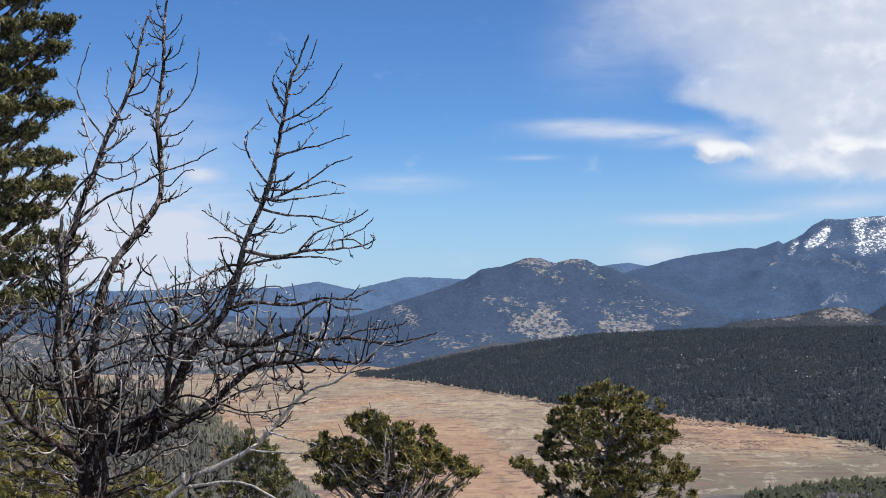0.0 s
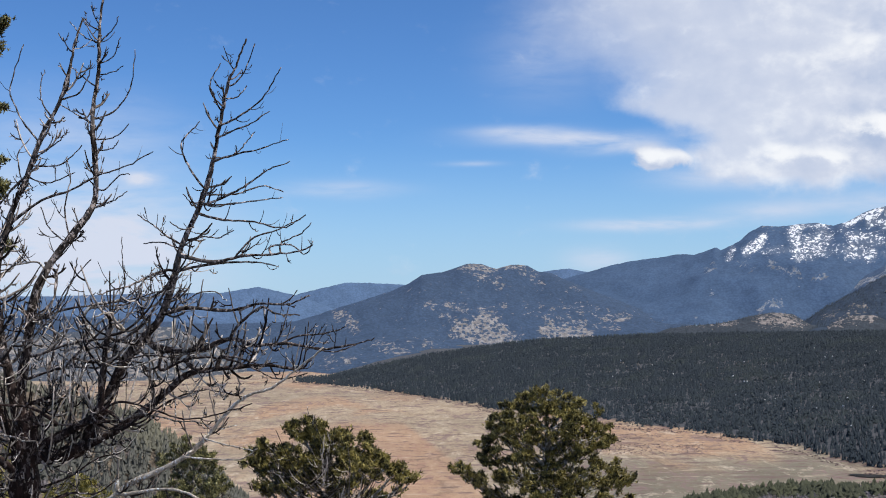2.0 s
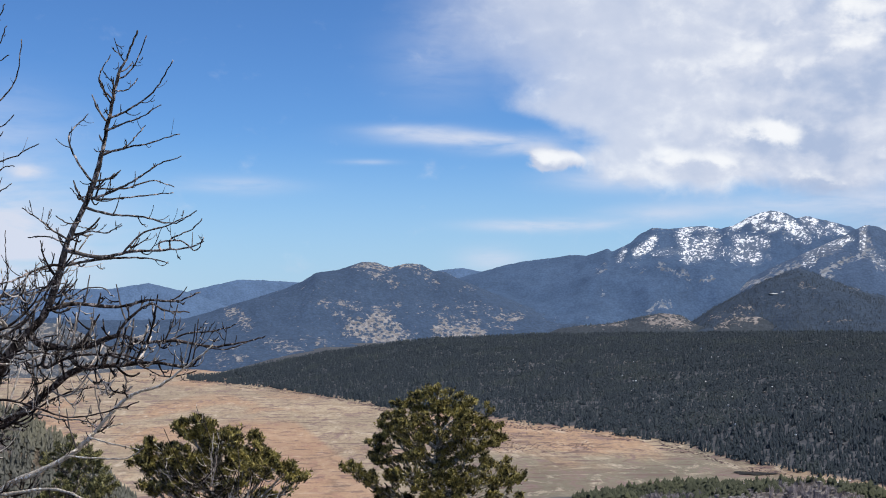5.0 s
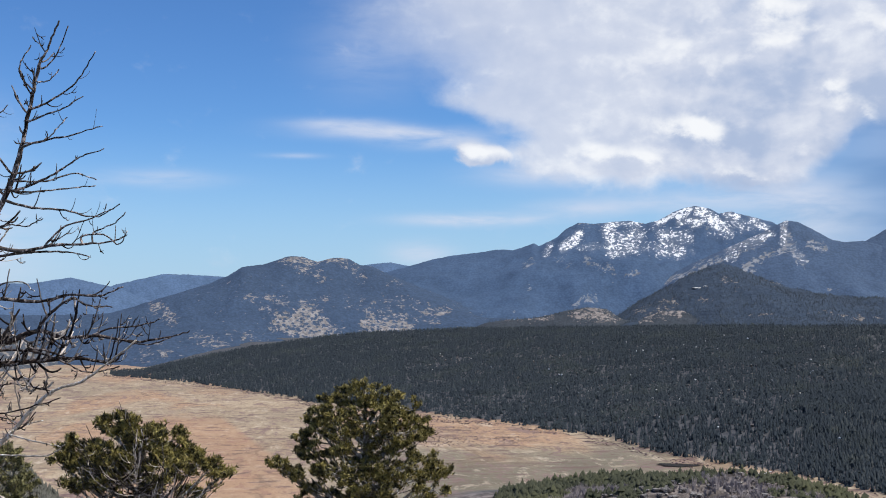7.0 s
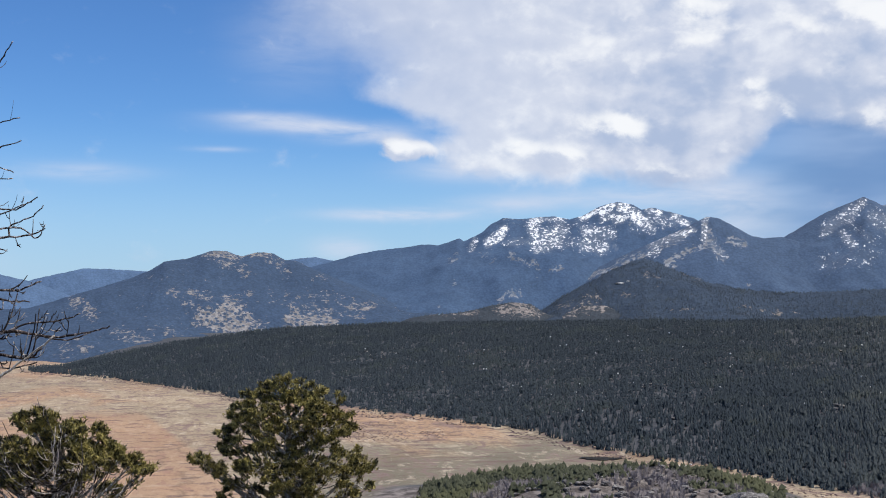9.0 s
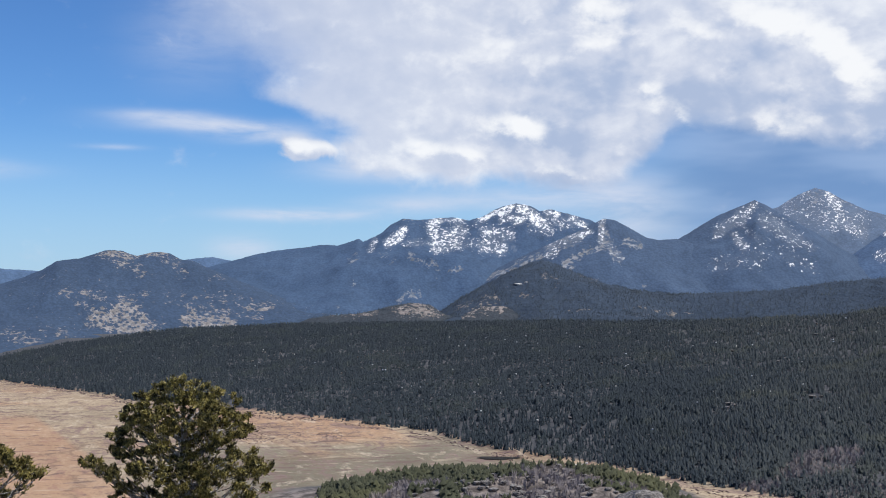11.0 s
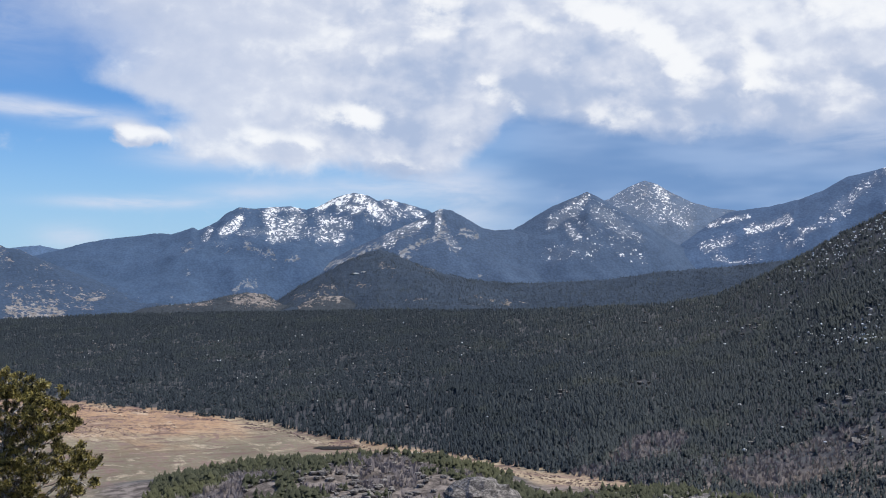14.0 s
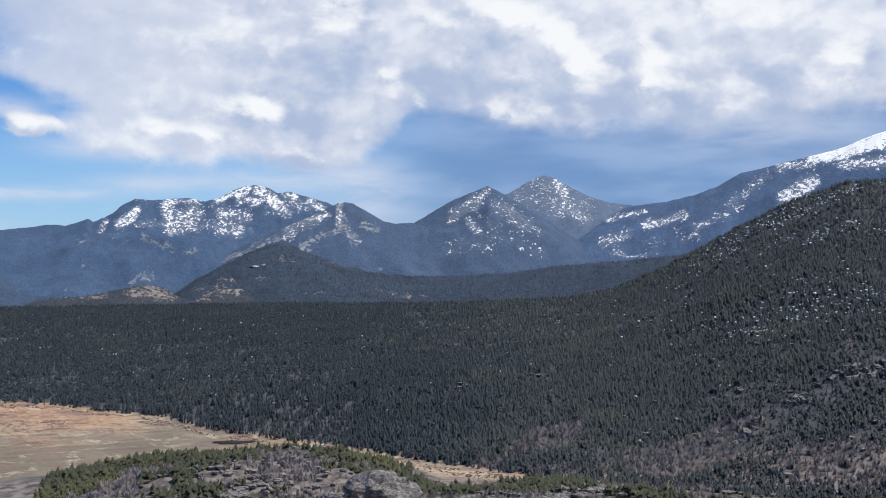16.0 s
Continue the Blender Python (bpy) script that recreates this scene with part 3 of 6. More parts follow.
def ground_z(az, r):
    """Height of the land over the meadow, by bearing in degrees and distance."""
    x, y = polar(az, r)
    fall = 0.29 * (0.15 + 0.85 * sm(np.cos(np.radians(az)), -0.6, 0.6))
    near = 148.35 - fall * r + np.minimum(r * 0.02, 6) * fbm(x / 40, y / 40, 3)
    spur = 122 * np.exp(-((r - 520) / 150) ** 2 - ((az + 26) / 22) ** 4) * (1 + 0.15 * fbm(x / 60, y / 60, 5))
    knoll = 27 * np.exp(-((r - 830) / 120) ** 4 - np.abs((az - 22.2) / np.where(az < 22.2, 8.0, 6.6)) ** np.where(az < 22.2, 2.6, 4.0)) * (0.9 + 0.35 * fbm(x / 45, y / 45, 7))
    bench = 14 * np.exp(-((r - 770) / 100) ** 2 - ((az - 39) / 10.5) ** 4) * (0.9 + 0.4 * fbm(x / 35, y / 35, 9))
    meadow = 0.7 * fbm(x / 90, y / 90, 11, 3) + 0.0
    rb, rc = edge_r(az, x, y), crest_r(az)
    zc = EYE + rc * np.tan(np.radians(np.interp(az, CREST_AZ, CREST_UP))) - 10
    s = (r - rb) / (rc - rb)
    up = np.clip(s, 0, 1)
    slope = up ** (0.9 + 0.15 * sm(az, 33, 45))
    moraine = zc * slope * (1 + 0.10 * (1 - up) * fbm(x / 160, y / 160, 13)) + 5 * sm(s, 0.02, 0.2) * (1 - sm(s, 0.85, 1)) * fbm(x / 60, y / 60, 15)
    moraine = np.where(s > 1, np.maximum(zc - 0.12 * (r - rc), np.minimum(zc, 40)), moraine)
    moraine = np.where((s > 0) & (az > -4), moraine, 0) * sm(np.abs(az - 26), 80, 40)
    return np.maximum(near, np.maximum(meadow + spur + knoll + bench, moraine + 0.3 * meadow))


def land(x, y):
    return float(ground_z(np.degrees(np.arctan2(x, y)), np.hypot(x, y)))


azs = np.concatenate([np.arange(-180, -28, 2.0), np.arange(-28, 57, 0.2), np.linspace(57, 180, 64)])
rs = np.concatenate([[0.001], np.geomspace(0.5, 380, 60), np.arange(392, 1000, 9.0), np.arange(1000, 2700, 13.0), np.linspace(2720, 4950, 16)])
AZ, RR = np.meshgrid(azs, rs)
GX, GY = polar(AZ, RR)
ground = new("ground", mesh_of("ground", np.stack([GX, GY, ground_z(AZ, RR)], -1).reshape(-1, 3), grid_faces(*AZ.shape), GROUND, True))
tagged(ground, "dry tan meadow and wooded hillsides in one sheet", "ground", kind="structure")

# ---------------------------------------------------------------- mountains


SLOPES = {}


def mountain(name, label, crest, foot, mat, seed, base=0.0, bulge=1.25, rough=0.3, jag=6.0, step=0.09, group="mountain range", snow=(), bare=()):
    """A range whose crest runs through (bearing, distance, degrees over the eye's level); its slopes come down within foot metres.
    snow and bare: streaks of snow and of open ground on it, from (bearing, rise) to (bearing, rise), half width in degrees, how full."""
    nodes = np.array([(*polar(a, r), EYE + r * math.tan(radians(u))) for a, r, u in crest])
    a0, a1 = min(c[0] for c in crest), max(c[0] for c in crest)
    r0, r1 = min(c[1] for c in crest) - foot, min(max(c[1] for c in crest) + 0.5 * foot, 4960)
    A, R = np.meshgrid(np.arange(a0 - 2, a1 + 2, step), np.arange(r0, r1, 20.0))
    X, Y = polar(A, R)
    warp = 1 + 0.35 * fbm(X / 420, Y / 420, seed, 3)
    near_crest = np.interp(A, [c[0] for c in crest], [c[1] for c in crest])
    sway = sm(np.abs(R - near_crest), 20, 350)
    WX, WY = X + 70 * sway * fbm(X / 330, Y / 330, seed + 21, 4), Y + 60 * sway * fbm(X / 330, Y / 330, seed + 25, 4)
    total = np.zeros(X.shape)
    for p, q in zip(nodes[:-1], nodes[1:]):
        d = q[:2] - p[:2]
        t = np.clip(((WX - p[0]) * d[0] + (WY - p[1]) * d[1]) / (d @ d), 0, 1)
        away = np.hypot(WX - p[0] - t * d[0], WY - p[1] - t * d[1])
        top = p[2] + t * (q[2] - p[2])
        total = total + np.exp((base - 30 + (top - base + 30) * np.clip(1 - away * warp / foot, 0, 1) ** bulge) / 5.0)
    Z = 5.0 * np.log(total) - 1.5
    high = nodes[:, 2].max() - base
    drop = np.clip((np.interp(A, [c[0] for c in crest], nodes[:, 2]) - Z) / high, 0, 1)
    Z = Z - 0.65 * rough * high * sm(drop, 0.0, 0.3) * sm(Z, base - 20, base + 0.3 * high) * (1 - ridged(WX / 520, Y / 520, seed + 5)) * 1.3
    Z = Z + 0.09 * high * sm(drop, 0.02, 0.3) * (ridged(WX / 170, WY / 170, seed + 15, 4) - 0.6)
    Z = Z + jag * fbm(X / 60, Y / 60, seed + 9, 4)
    aim = np.interp(A[0], [c[0] for c in crest], [c[2] for c in crest]) + np.interp(A[0], [a0 - 2, a0, a1, a1 + 2], [-1.0, 0, 0, -1.0])
    aim = aim + 0.02 * fbm(A[0] * 6, A[0] * 0 + seed, seed, 3)
    for reach in (420.0, 260.0, 160.0, 110.0, 80.0):      # draw the skyline to its crest
        rise = np.degrees(np.arctan2(Z - EYE, R))
        lack = np.radians(aim - rise.max(0))[None] * R
        Z = Z + lack * np.exp(-((R - near_crest) / reach) ** 2)
    rise = np.degrees(np.arctan2(Z - EYE, R))
    ob = new(name, mesh_of(name, np.stack([X, Y, Z], -1).reshape(-1, 3), grid_faces(*A.shape), mat, True))
    for key, runs in (("snow", snow), ("clearing", bare)):
        lies = np.zeros(X.shape)
        bend = 0.16 * fbm(A * 2.6, rise * 2.6, seed + 31, 3), 0.13 * fbm(A * 2.6, rise * 2.6, seed + 37, 3)
        for b0, u0, b1, u1, wide, thick in runs:
            db, du = b1 - b0, u1 - u0
            fa, fu = A + bend[0] - b0, rise + bend[1] - u0
            t = np.clip((fa * db + fu * du) / (db * db + du * du + 1e-9), 0, 1)
            off = np.hypot(fa - t * db, fu - t * du)
            lies = np.maximum(lies, thick * (1 - sm(off / wide, 0.35, 1.7)))
        ob.data.attributes.new(key, "FLOAT", "POINT").data.foreach_set("value", lies.astype(np.float32).ravel())
    SLOPES[label] = (A[0], R[:, 0], Z)
    return tagged(ob, label, "mountain", group, "structure")


mountain("mountain", "distant blue wooded range on the horizon", [(-40, 4800, 0.7), (-26, 4800, 0.5), (-14.8, 4820, 0.38), (-10.6, 4820, 0.48), (-6, 4820, 0.5), (-3, 4820, 0.2)], 900, HAZE_BLUE, 101, jag=3)
mountain("mountain", "low rounded blue wooded hill", [(-11, 4400, -0.2), (-8.1, 4400, 0.2), (-7.3, 4400, 0.5), (-5.7, 4400, 0.76), (-3.7, 4400, 0.28), (-2.0, 4400, -0.4)], 1000, HAZE_BLUE, 111, jag=3)
mountain("mountain", "broad pale blue distant hill", [(-4.6, 4700, 0.1), (-3.8, 4700, 0.45), (-1.7, 4700, 0.93), (-0.7, 4700, 0.9), (0.8, 4700, 0.82), (4, 4700, 0.6)], 900, HAZE_BLUE, 121, jag=3)
mountain("mountain", "low distant blue ridge in a gap", [(6, 4800, 1.1), (7.6, 4800, 1.40), (8.5, 4800, 1.48), (9.3, 4800, 1.33), (11, 4800, 1.0)], 800, HAZE_BLUE, 131, jag=3)
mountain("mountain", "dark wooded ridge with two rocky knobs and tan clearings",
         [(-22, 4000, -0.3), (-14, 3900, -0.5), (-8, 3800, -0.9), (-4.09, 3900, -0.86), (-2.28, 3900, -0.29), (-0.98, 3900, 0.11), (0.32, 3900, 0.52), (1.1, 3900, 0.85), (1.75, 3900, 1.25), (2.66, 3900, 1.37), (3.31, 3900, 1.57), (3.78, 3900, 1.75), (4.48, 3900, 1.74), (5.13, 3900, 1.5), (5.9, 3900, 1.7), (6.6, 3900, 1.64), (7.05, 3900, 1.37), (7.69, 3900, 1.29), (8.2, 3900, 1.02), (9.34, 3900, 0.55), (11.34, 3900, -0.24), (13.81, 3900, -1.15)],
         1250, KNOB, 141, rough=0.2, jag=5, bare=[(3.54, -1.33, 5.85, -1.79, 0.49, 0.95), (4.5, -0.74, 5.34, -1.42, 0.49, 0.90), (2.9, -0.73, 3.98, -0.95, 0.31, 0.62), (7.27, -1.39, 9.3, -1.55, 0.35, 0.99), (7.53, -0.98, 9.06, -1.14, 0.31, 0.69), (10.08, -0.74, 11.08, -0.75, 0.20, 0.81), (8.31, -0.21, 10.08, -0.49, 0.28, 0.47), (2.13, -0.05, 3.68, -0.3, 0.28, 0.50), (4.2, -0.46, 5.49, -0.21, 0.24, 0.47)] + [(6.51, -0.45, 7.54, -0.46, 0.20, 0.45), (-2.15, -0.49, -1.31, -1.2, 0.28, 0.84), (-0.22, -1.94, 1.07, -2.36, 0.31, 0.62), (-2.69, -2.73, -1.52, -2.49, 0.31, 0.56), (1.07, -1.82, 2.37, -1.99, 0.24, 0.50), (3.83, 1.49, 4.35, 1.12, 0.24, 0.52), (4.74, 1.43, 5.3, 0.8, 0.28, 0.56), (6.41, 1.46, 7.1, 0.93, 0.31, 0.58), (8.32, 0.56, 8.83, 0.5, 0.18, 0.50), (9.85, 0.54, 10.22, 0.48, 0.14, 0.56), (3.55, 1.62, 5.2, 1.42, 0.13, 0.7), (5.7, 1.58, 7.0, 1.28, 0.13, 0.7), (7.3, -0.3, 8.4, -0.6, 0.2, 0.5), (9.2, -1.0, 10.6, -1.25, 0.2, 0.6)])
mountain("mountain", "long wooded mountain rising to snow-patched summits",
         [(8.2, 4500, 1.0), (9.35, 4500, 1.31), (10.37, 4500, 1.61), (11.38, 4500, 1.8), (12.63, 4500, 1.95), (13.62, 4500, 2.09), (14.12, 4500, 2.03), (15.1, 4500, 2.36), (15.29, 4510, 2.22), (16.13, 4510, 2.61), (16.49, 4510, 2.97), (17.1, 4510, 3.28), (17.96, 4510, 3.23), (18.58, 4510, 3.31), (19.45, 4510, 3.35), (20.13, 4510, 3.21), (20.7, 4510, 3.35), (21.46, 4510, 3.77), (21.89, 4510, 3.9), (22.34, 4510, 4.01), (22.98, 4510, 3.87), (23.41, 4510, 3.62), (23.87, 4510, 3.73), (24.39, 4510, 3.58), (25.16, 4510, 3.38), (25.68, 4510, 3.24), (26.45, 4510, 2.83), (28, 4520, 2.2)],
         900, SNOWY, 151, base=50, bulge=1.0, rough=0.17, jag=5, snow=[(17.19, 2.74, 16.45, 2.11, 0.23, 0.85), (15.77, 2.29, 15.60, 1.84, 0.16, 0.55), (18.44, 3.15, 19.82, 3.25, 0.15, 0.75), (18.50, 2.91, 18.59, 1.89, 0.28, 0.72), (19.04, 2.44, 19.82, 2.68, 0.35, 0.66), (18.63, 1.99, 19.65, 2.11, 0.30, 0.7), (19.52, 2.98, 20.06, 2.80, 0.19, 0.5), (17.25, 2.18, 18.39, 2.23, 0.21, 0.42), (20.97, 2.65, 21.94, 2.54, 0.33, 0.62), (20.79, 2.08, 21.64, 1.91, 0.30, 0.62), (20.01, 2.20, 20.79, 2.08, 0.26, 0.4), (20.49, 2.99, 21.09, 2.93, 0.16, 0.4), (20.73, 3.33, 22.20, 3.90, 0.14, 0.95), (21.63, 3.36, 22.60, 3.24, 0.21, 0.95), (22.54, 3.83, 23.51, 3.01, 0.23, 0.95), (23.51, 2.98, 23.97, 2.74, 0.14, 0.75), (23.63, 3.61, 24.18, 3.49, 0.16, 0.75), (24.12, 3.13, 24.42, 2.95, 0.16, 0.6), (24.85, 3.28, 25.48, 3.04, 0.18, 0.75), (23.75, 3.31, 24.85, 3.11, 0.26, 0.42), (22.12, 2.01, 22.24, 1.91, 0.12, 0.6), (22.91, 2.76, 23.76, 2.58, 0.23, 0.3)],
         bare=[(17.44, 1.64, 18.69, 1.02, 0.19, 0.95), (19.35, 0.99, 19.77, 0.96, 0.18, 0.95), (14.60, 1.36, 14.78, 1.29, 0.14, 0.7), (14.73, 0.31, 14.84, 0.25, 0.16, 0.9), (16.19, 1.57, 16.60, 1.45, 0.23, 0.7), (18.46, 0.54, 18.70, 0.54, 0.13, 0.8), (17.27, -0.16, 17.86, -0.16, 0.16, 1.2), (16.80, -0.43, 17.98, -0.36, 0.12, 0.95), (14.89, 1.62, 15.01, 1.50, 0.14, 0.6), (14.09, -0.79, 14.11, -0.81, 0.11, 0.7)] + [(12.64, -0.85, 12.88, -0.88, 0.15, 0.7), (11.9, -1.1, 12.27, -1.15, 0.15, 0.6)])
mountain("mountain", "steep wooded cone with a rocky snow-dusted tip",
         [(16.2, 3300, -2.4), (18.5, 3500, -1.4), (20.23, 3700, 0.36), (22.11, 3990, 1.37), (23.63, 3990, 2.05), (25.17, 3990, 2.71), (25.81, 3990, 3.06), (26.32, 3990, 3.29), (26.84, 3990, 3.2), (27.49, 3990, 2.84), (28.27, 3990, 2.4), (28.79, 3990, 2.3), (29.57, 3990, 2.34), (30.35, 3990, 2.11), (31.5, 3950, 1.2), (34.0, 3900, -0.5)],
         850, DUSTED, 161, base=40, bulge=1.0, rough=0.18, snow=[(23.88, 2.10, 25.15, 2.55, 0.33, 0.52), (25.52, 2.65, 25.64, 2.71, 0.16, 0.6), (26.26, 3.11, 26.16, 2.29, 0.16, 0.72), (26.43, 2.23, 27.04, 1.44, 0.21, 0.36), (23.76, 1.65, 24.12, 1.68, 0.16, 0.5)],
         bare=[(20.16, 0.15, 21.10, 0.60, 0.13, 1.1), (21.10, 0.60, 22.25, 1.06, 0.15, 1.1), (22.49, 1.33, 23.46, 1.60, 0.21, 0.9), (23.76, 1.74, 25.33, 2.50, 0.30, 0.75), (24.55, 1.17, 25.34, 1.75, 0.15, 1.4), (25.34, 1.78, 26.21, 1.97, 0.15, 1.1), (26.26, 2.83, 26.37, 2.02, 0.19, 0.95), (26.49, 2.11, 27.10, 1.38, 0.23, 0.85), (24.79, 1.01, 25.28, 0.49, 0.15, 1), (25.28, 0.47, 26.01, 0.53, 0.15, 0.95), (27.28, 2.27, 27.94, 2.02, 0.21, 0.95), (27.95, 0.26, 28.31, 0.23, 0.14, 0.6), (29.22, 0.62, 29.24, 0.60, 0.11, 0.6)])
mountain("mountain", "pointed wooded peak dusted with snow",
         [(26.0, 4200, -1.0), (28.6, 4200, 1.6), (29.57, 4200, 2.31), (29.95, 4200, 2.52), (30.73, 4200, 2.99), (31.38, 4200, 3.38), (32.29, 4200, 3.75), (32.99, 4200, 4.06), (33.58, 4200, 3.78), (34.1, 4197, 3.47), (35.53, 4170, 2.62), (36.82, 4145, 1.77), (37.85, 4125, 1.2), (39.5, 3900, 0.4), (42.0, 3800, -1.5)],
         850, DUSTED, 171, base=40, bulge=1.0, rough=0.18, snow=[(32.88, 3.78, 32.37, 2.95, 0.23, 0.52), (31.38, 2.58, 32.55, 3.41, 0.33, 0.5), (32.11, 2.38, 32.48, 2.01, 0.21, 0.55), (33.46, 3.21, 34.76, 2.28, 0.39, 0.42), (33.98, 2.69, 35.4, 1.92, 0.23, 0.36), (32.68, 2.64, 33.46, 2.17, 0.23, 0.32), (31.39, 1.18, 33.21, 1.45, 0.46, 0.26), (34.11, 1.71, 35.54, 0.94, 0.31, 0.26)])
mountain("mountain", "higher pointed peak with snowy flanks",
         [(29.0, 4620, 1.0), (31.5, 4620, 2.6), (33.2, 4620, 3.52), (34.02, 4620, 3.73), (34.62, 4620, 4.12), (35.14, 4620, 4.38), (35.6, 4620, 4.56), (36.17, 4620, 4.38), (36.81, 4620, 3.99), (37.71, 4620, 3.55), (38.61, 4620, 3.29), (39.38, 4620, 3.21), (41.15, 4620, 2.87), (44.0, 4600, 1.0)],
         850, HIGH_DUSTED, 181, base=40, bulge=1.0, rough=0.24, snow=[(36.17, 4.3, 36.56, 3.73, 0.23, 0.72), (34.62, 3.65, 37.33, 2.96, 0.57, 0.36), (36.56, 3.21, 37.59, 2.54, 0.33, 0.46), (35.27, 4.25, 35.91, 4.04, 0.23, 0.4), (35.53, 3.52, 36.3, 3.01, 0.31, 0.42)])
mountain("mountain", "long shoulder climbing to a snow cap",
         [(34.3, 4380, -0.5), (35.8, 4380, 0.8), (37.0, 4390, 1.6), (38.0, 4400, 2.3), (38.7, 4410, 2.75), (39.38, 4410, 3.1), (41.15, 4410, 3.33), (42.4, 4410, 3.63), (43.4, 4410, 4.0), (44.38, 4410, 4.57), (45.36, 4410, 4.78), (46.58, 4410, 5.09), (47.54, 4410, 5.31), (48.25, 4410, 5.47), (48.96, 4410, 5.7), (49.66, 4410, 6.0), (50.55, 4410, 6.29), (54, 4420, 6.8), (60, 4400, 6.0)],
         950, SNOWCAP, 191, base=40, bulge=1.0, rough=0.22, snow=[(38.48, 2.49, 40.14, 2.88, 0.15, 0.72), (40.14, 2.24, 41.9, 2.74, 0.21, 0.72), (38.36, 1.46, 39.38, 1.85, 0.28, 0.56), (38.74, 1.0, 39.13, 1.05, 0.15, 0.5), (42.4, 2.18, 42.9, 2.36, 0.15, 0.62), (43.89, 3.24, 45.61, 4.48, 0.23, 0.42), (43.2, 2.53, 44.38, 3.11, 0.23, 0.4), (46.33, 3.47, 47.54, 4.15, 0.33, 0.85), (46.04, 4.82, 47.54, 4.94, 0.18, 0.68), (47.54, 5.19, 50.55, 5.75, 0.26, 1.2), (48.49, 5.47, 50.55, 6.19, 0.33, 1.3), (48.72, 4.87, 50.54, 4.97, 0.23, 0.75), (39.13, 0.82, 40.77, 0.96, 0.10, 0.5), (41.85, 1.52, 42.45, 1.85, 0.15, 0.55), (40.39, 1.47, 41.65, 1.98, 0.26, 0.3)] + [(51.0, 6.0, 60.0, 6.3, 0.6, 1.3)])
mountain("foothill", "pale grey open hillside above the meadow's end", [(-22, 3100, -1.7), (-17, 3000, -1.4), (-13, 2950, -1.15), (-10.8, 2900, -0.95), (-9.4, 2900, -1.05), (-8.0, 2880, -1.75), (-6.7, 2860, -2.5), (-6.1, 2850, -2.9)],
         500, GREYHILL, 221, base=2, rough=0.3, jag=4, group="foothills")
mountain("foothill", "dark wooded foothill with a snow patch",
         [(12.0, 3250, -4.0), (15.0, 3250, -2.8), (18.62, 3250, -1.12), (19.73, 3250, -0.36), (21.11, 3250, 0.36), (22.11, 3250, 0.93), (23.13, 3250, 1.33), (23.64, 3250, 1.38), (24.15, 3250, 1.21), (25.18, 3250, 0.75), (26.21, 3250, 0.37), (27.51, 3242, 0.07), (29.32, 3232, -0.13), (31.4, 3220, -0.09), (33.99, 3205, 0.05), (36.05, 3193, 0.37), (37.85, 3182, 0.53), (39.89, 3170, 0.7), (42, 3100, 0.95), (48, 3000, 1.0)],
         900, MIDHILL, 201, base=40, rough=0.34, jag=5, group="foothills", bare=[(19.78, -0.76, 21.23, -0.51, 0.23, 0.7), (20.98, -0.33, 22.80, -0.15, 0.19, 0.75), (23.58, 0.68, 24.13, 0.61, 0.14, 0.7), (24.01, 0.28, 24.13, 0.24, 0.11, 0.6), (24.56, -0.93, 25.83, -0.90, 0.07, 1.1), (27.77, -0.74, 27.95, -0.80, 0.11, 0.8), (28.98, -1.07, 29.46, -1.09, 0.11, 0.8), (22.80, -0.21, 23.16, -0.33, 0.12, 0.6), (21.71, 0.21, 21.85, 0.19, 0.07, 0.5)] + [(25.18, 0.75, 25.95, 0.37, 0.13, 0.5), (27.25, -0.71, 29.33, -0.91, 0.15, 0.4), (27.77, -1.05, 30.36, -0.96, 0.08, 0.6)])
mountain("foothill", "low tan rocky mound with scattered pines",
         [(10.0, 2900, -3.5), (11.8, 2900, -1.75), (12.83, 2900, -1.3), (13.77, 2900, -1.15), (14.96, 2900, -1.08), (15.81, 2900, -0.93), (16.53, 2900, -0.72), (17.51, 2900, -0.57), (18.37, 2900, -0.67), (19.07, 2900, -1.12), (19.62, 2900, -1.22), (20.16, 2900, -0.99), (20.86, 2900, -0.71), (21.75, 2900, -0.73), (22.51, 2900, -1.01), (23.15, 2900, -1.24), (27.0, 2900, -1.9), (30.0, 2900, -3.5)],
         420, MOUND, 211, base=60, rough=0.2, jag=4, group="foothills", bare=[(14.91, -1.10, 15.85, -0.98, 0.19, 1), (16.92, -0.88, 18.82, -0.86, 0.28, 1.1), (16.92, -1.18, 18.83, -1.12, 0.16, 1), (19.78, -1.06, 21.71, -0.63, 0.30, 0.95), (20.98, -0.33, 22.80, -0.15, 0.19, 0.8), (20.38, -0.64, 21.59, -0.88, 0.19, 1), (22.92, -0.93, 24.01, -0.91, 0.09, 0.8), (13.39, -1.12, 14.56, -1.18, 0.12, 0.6)])

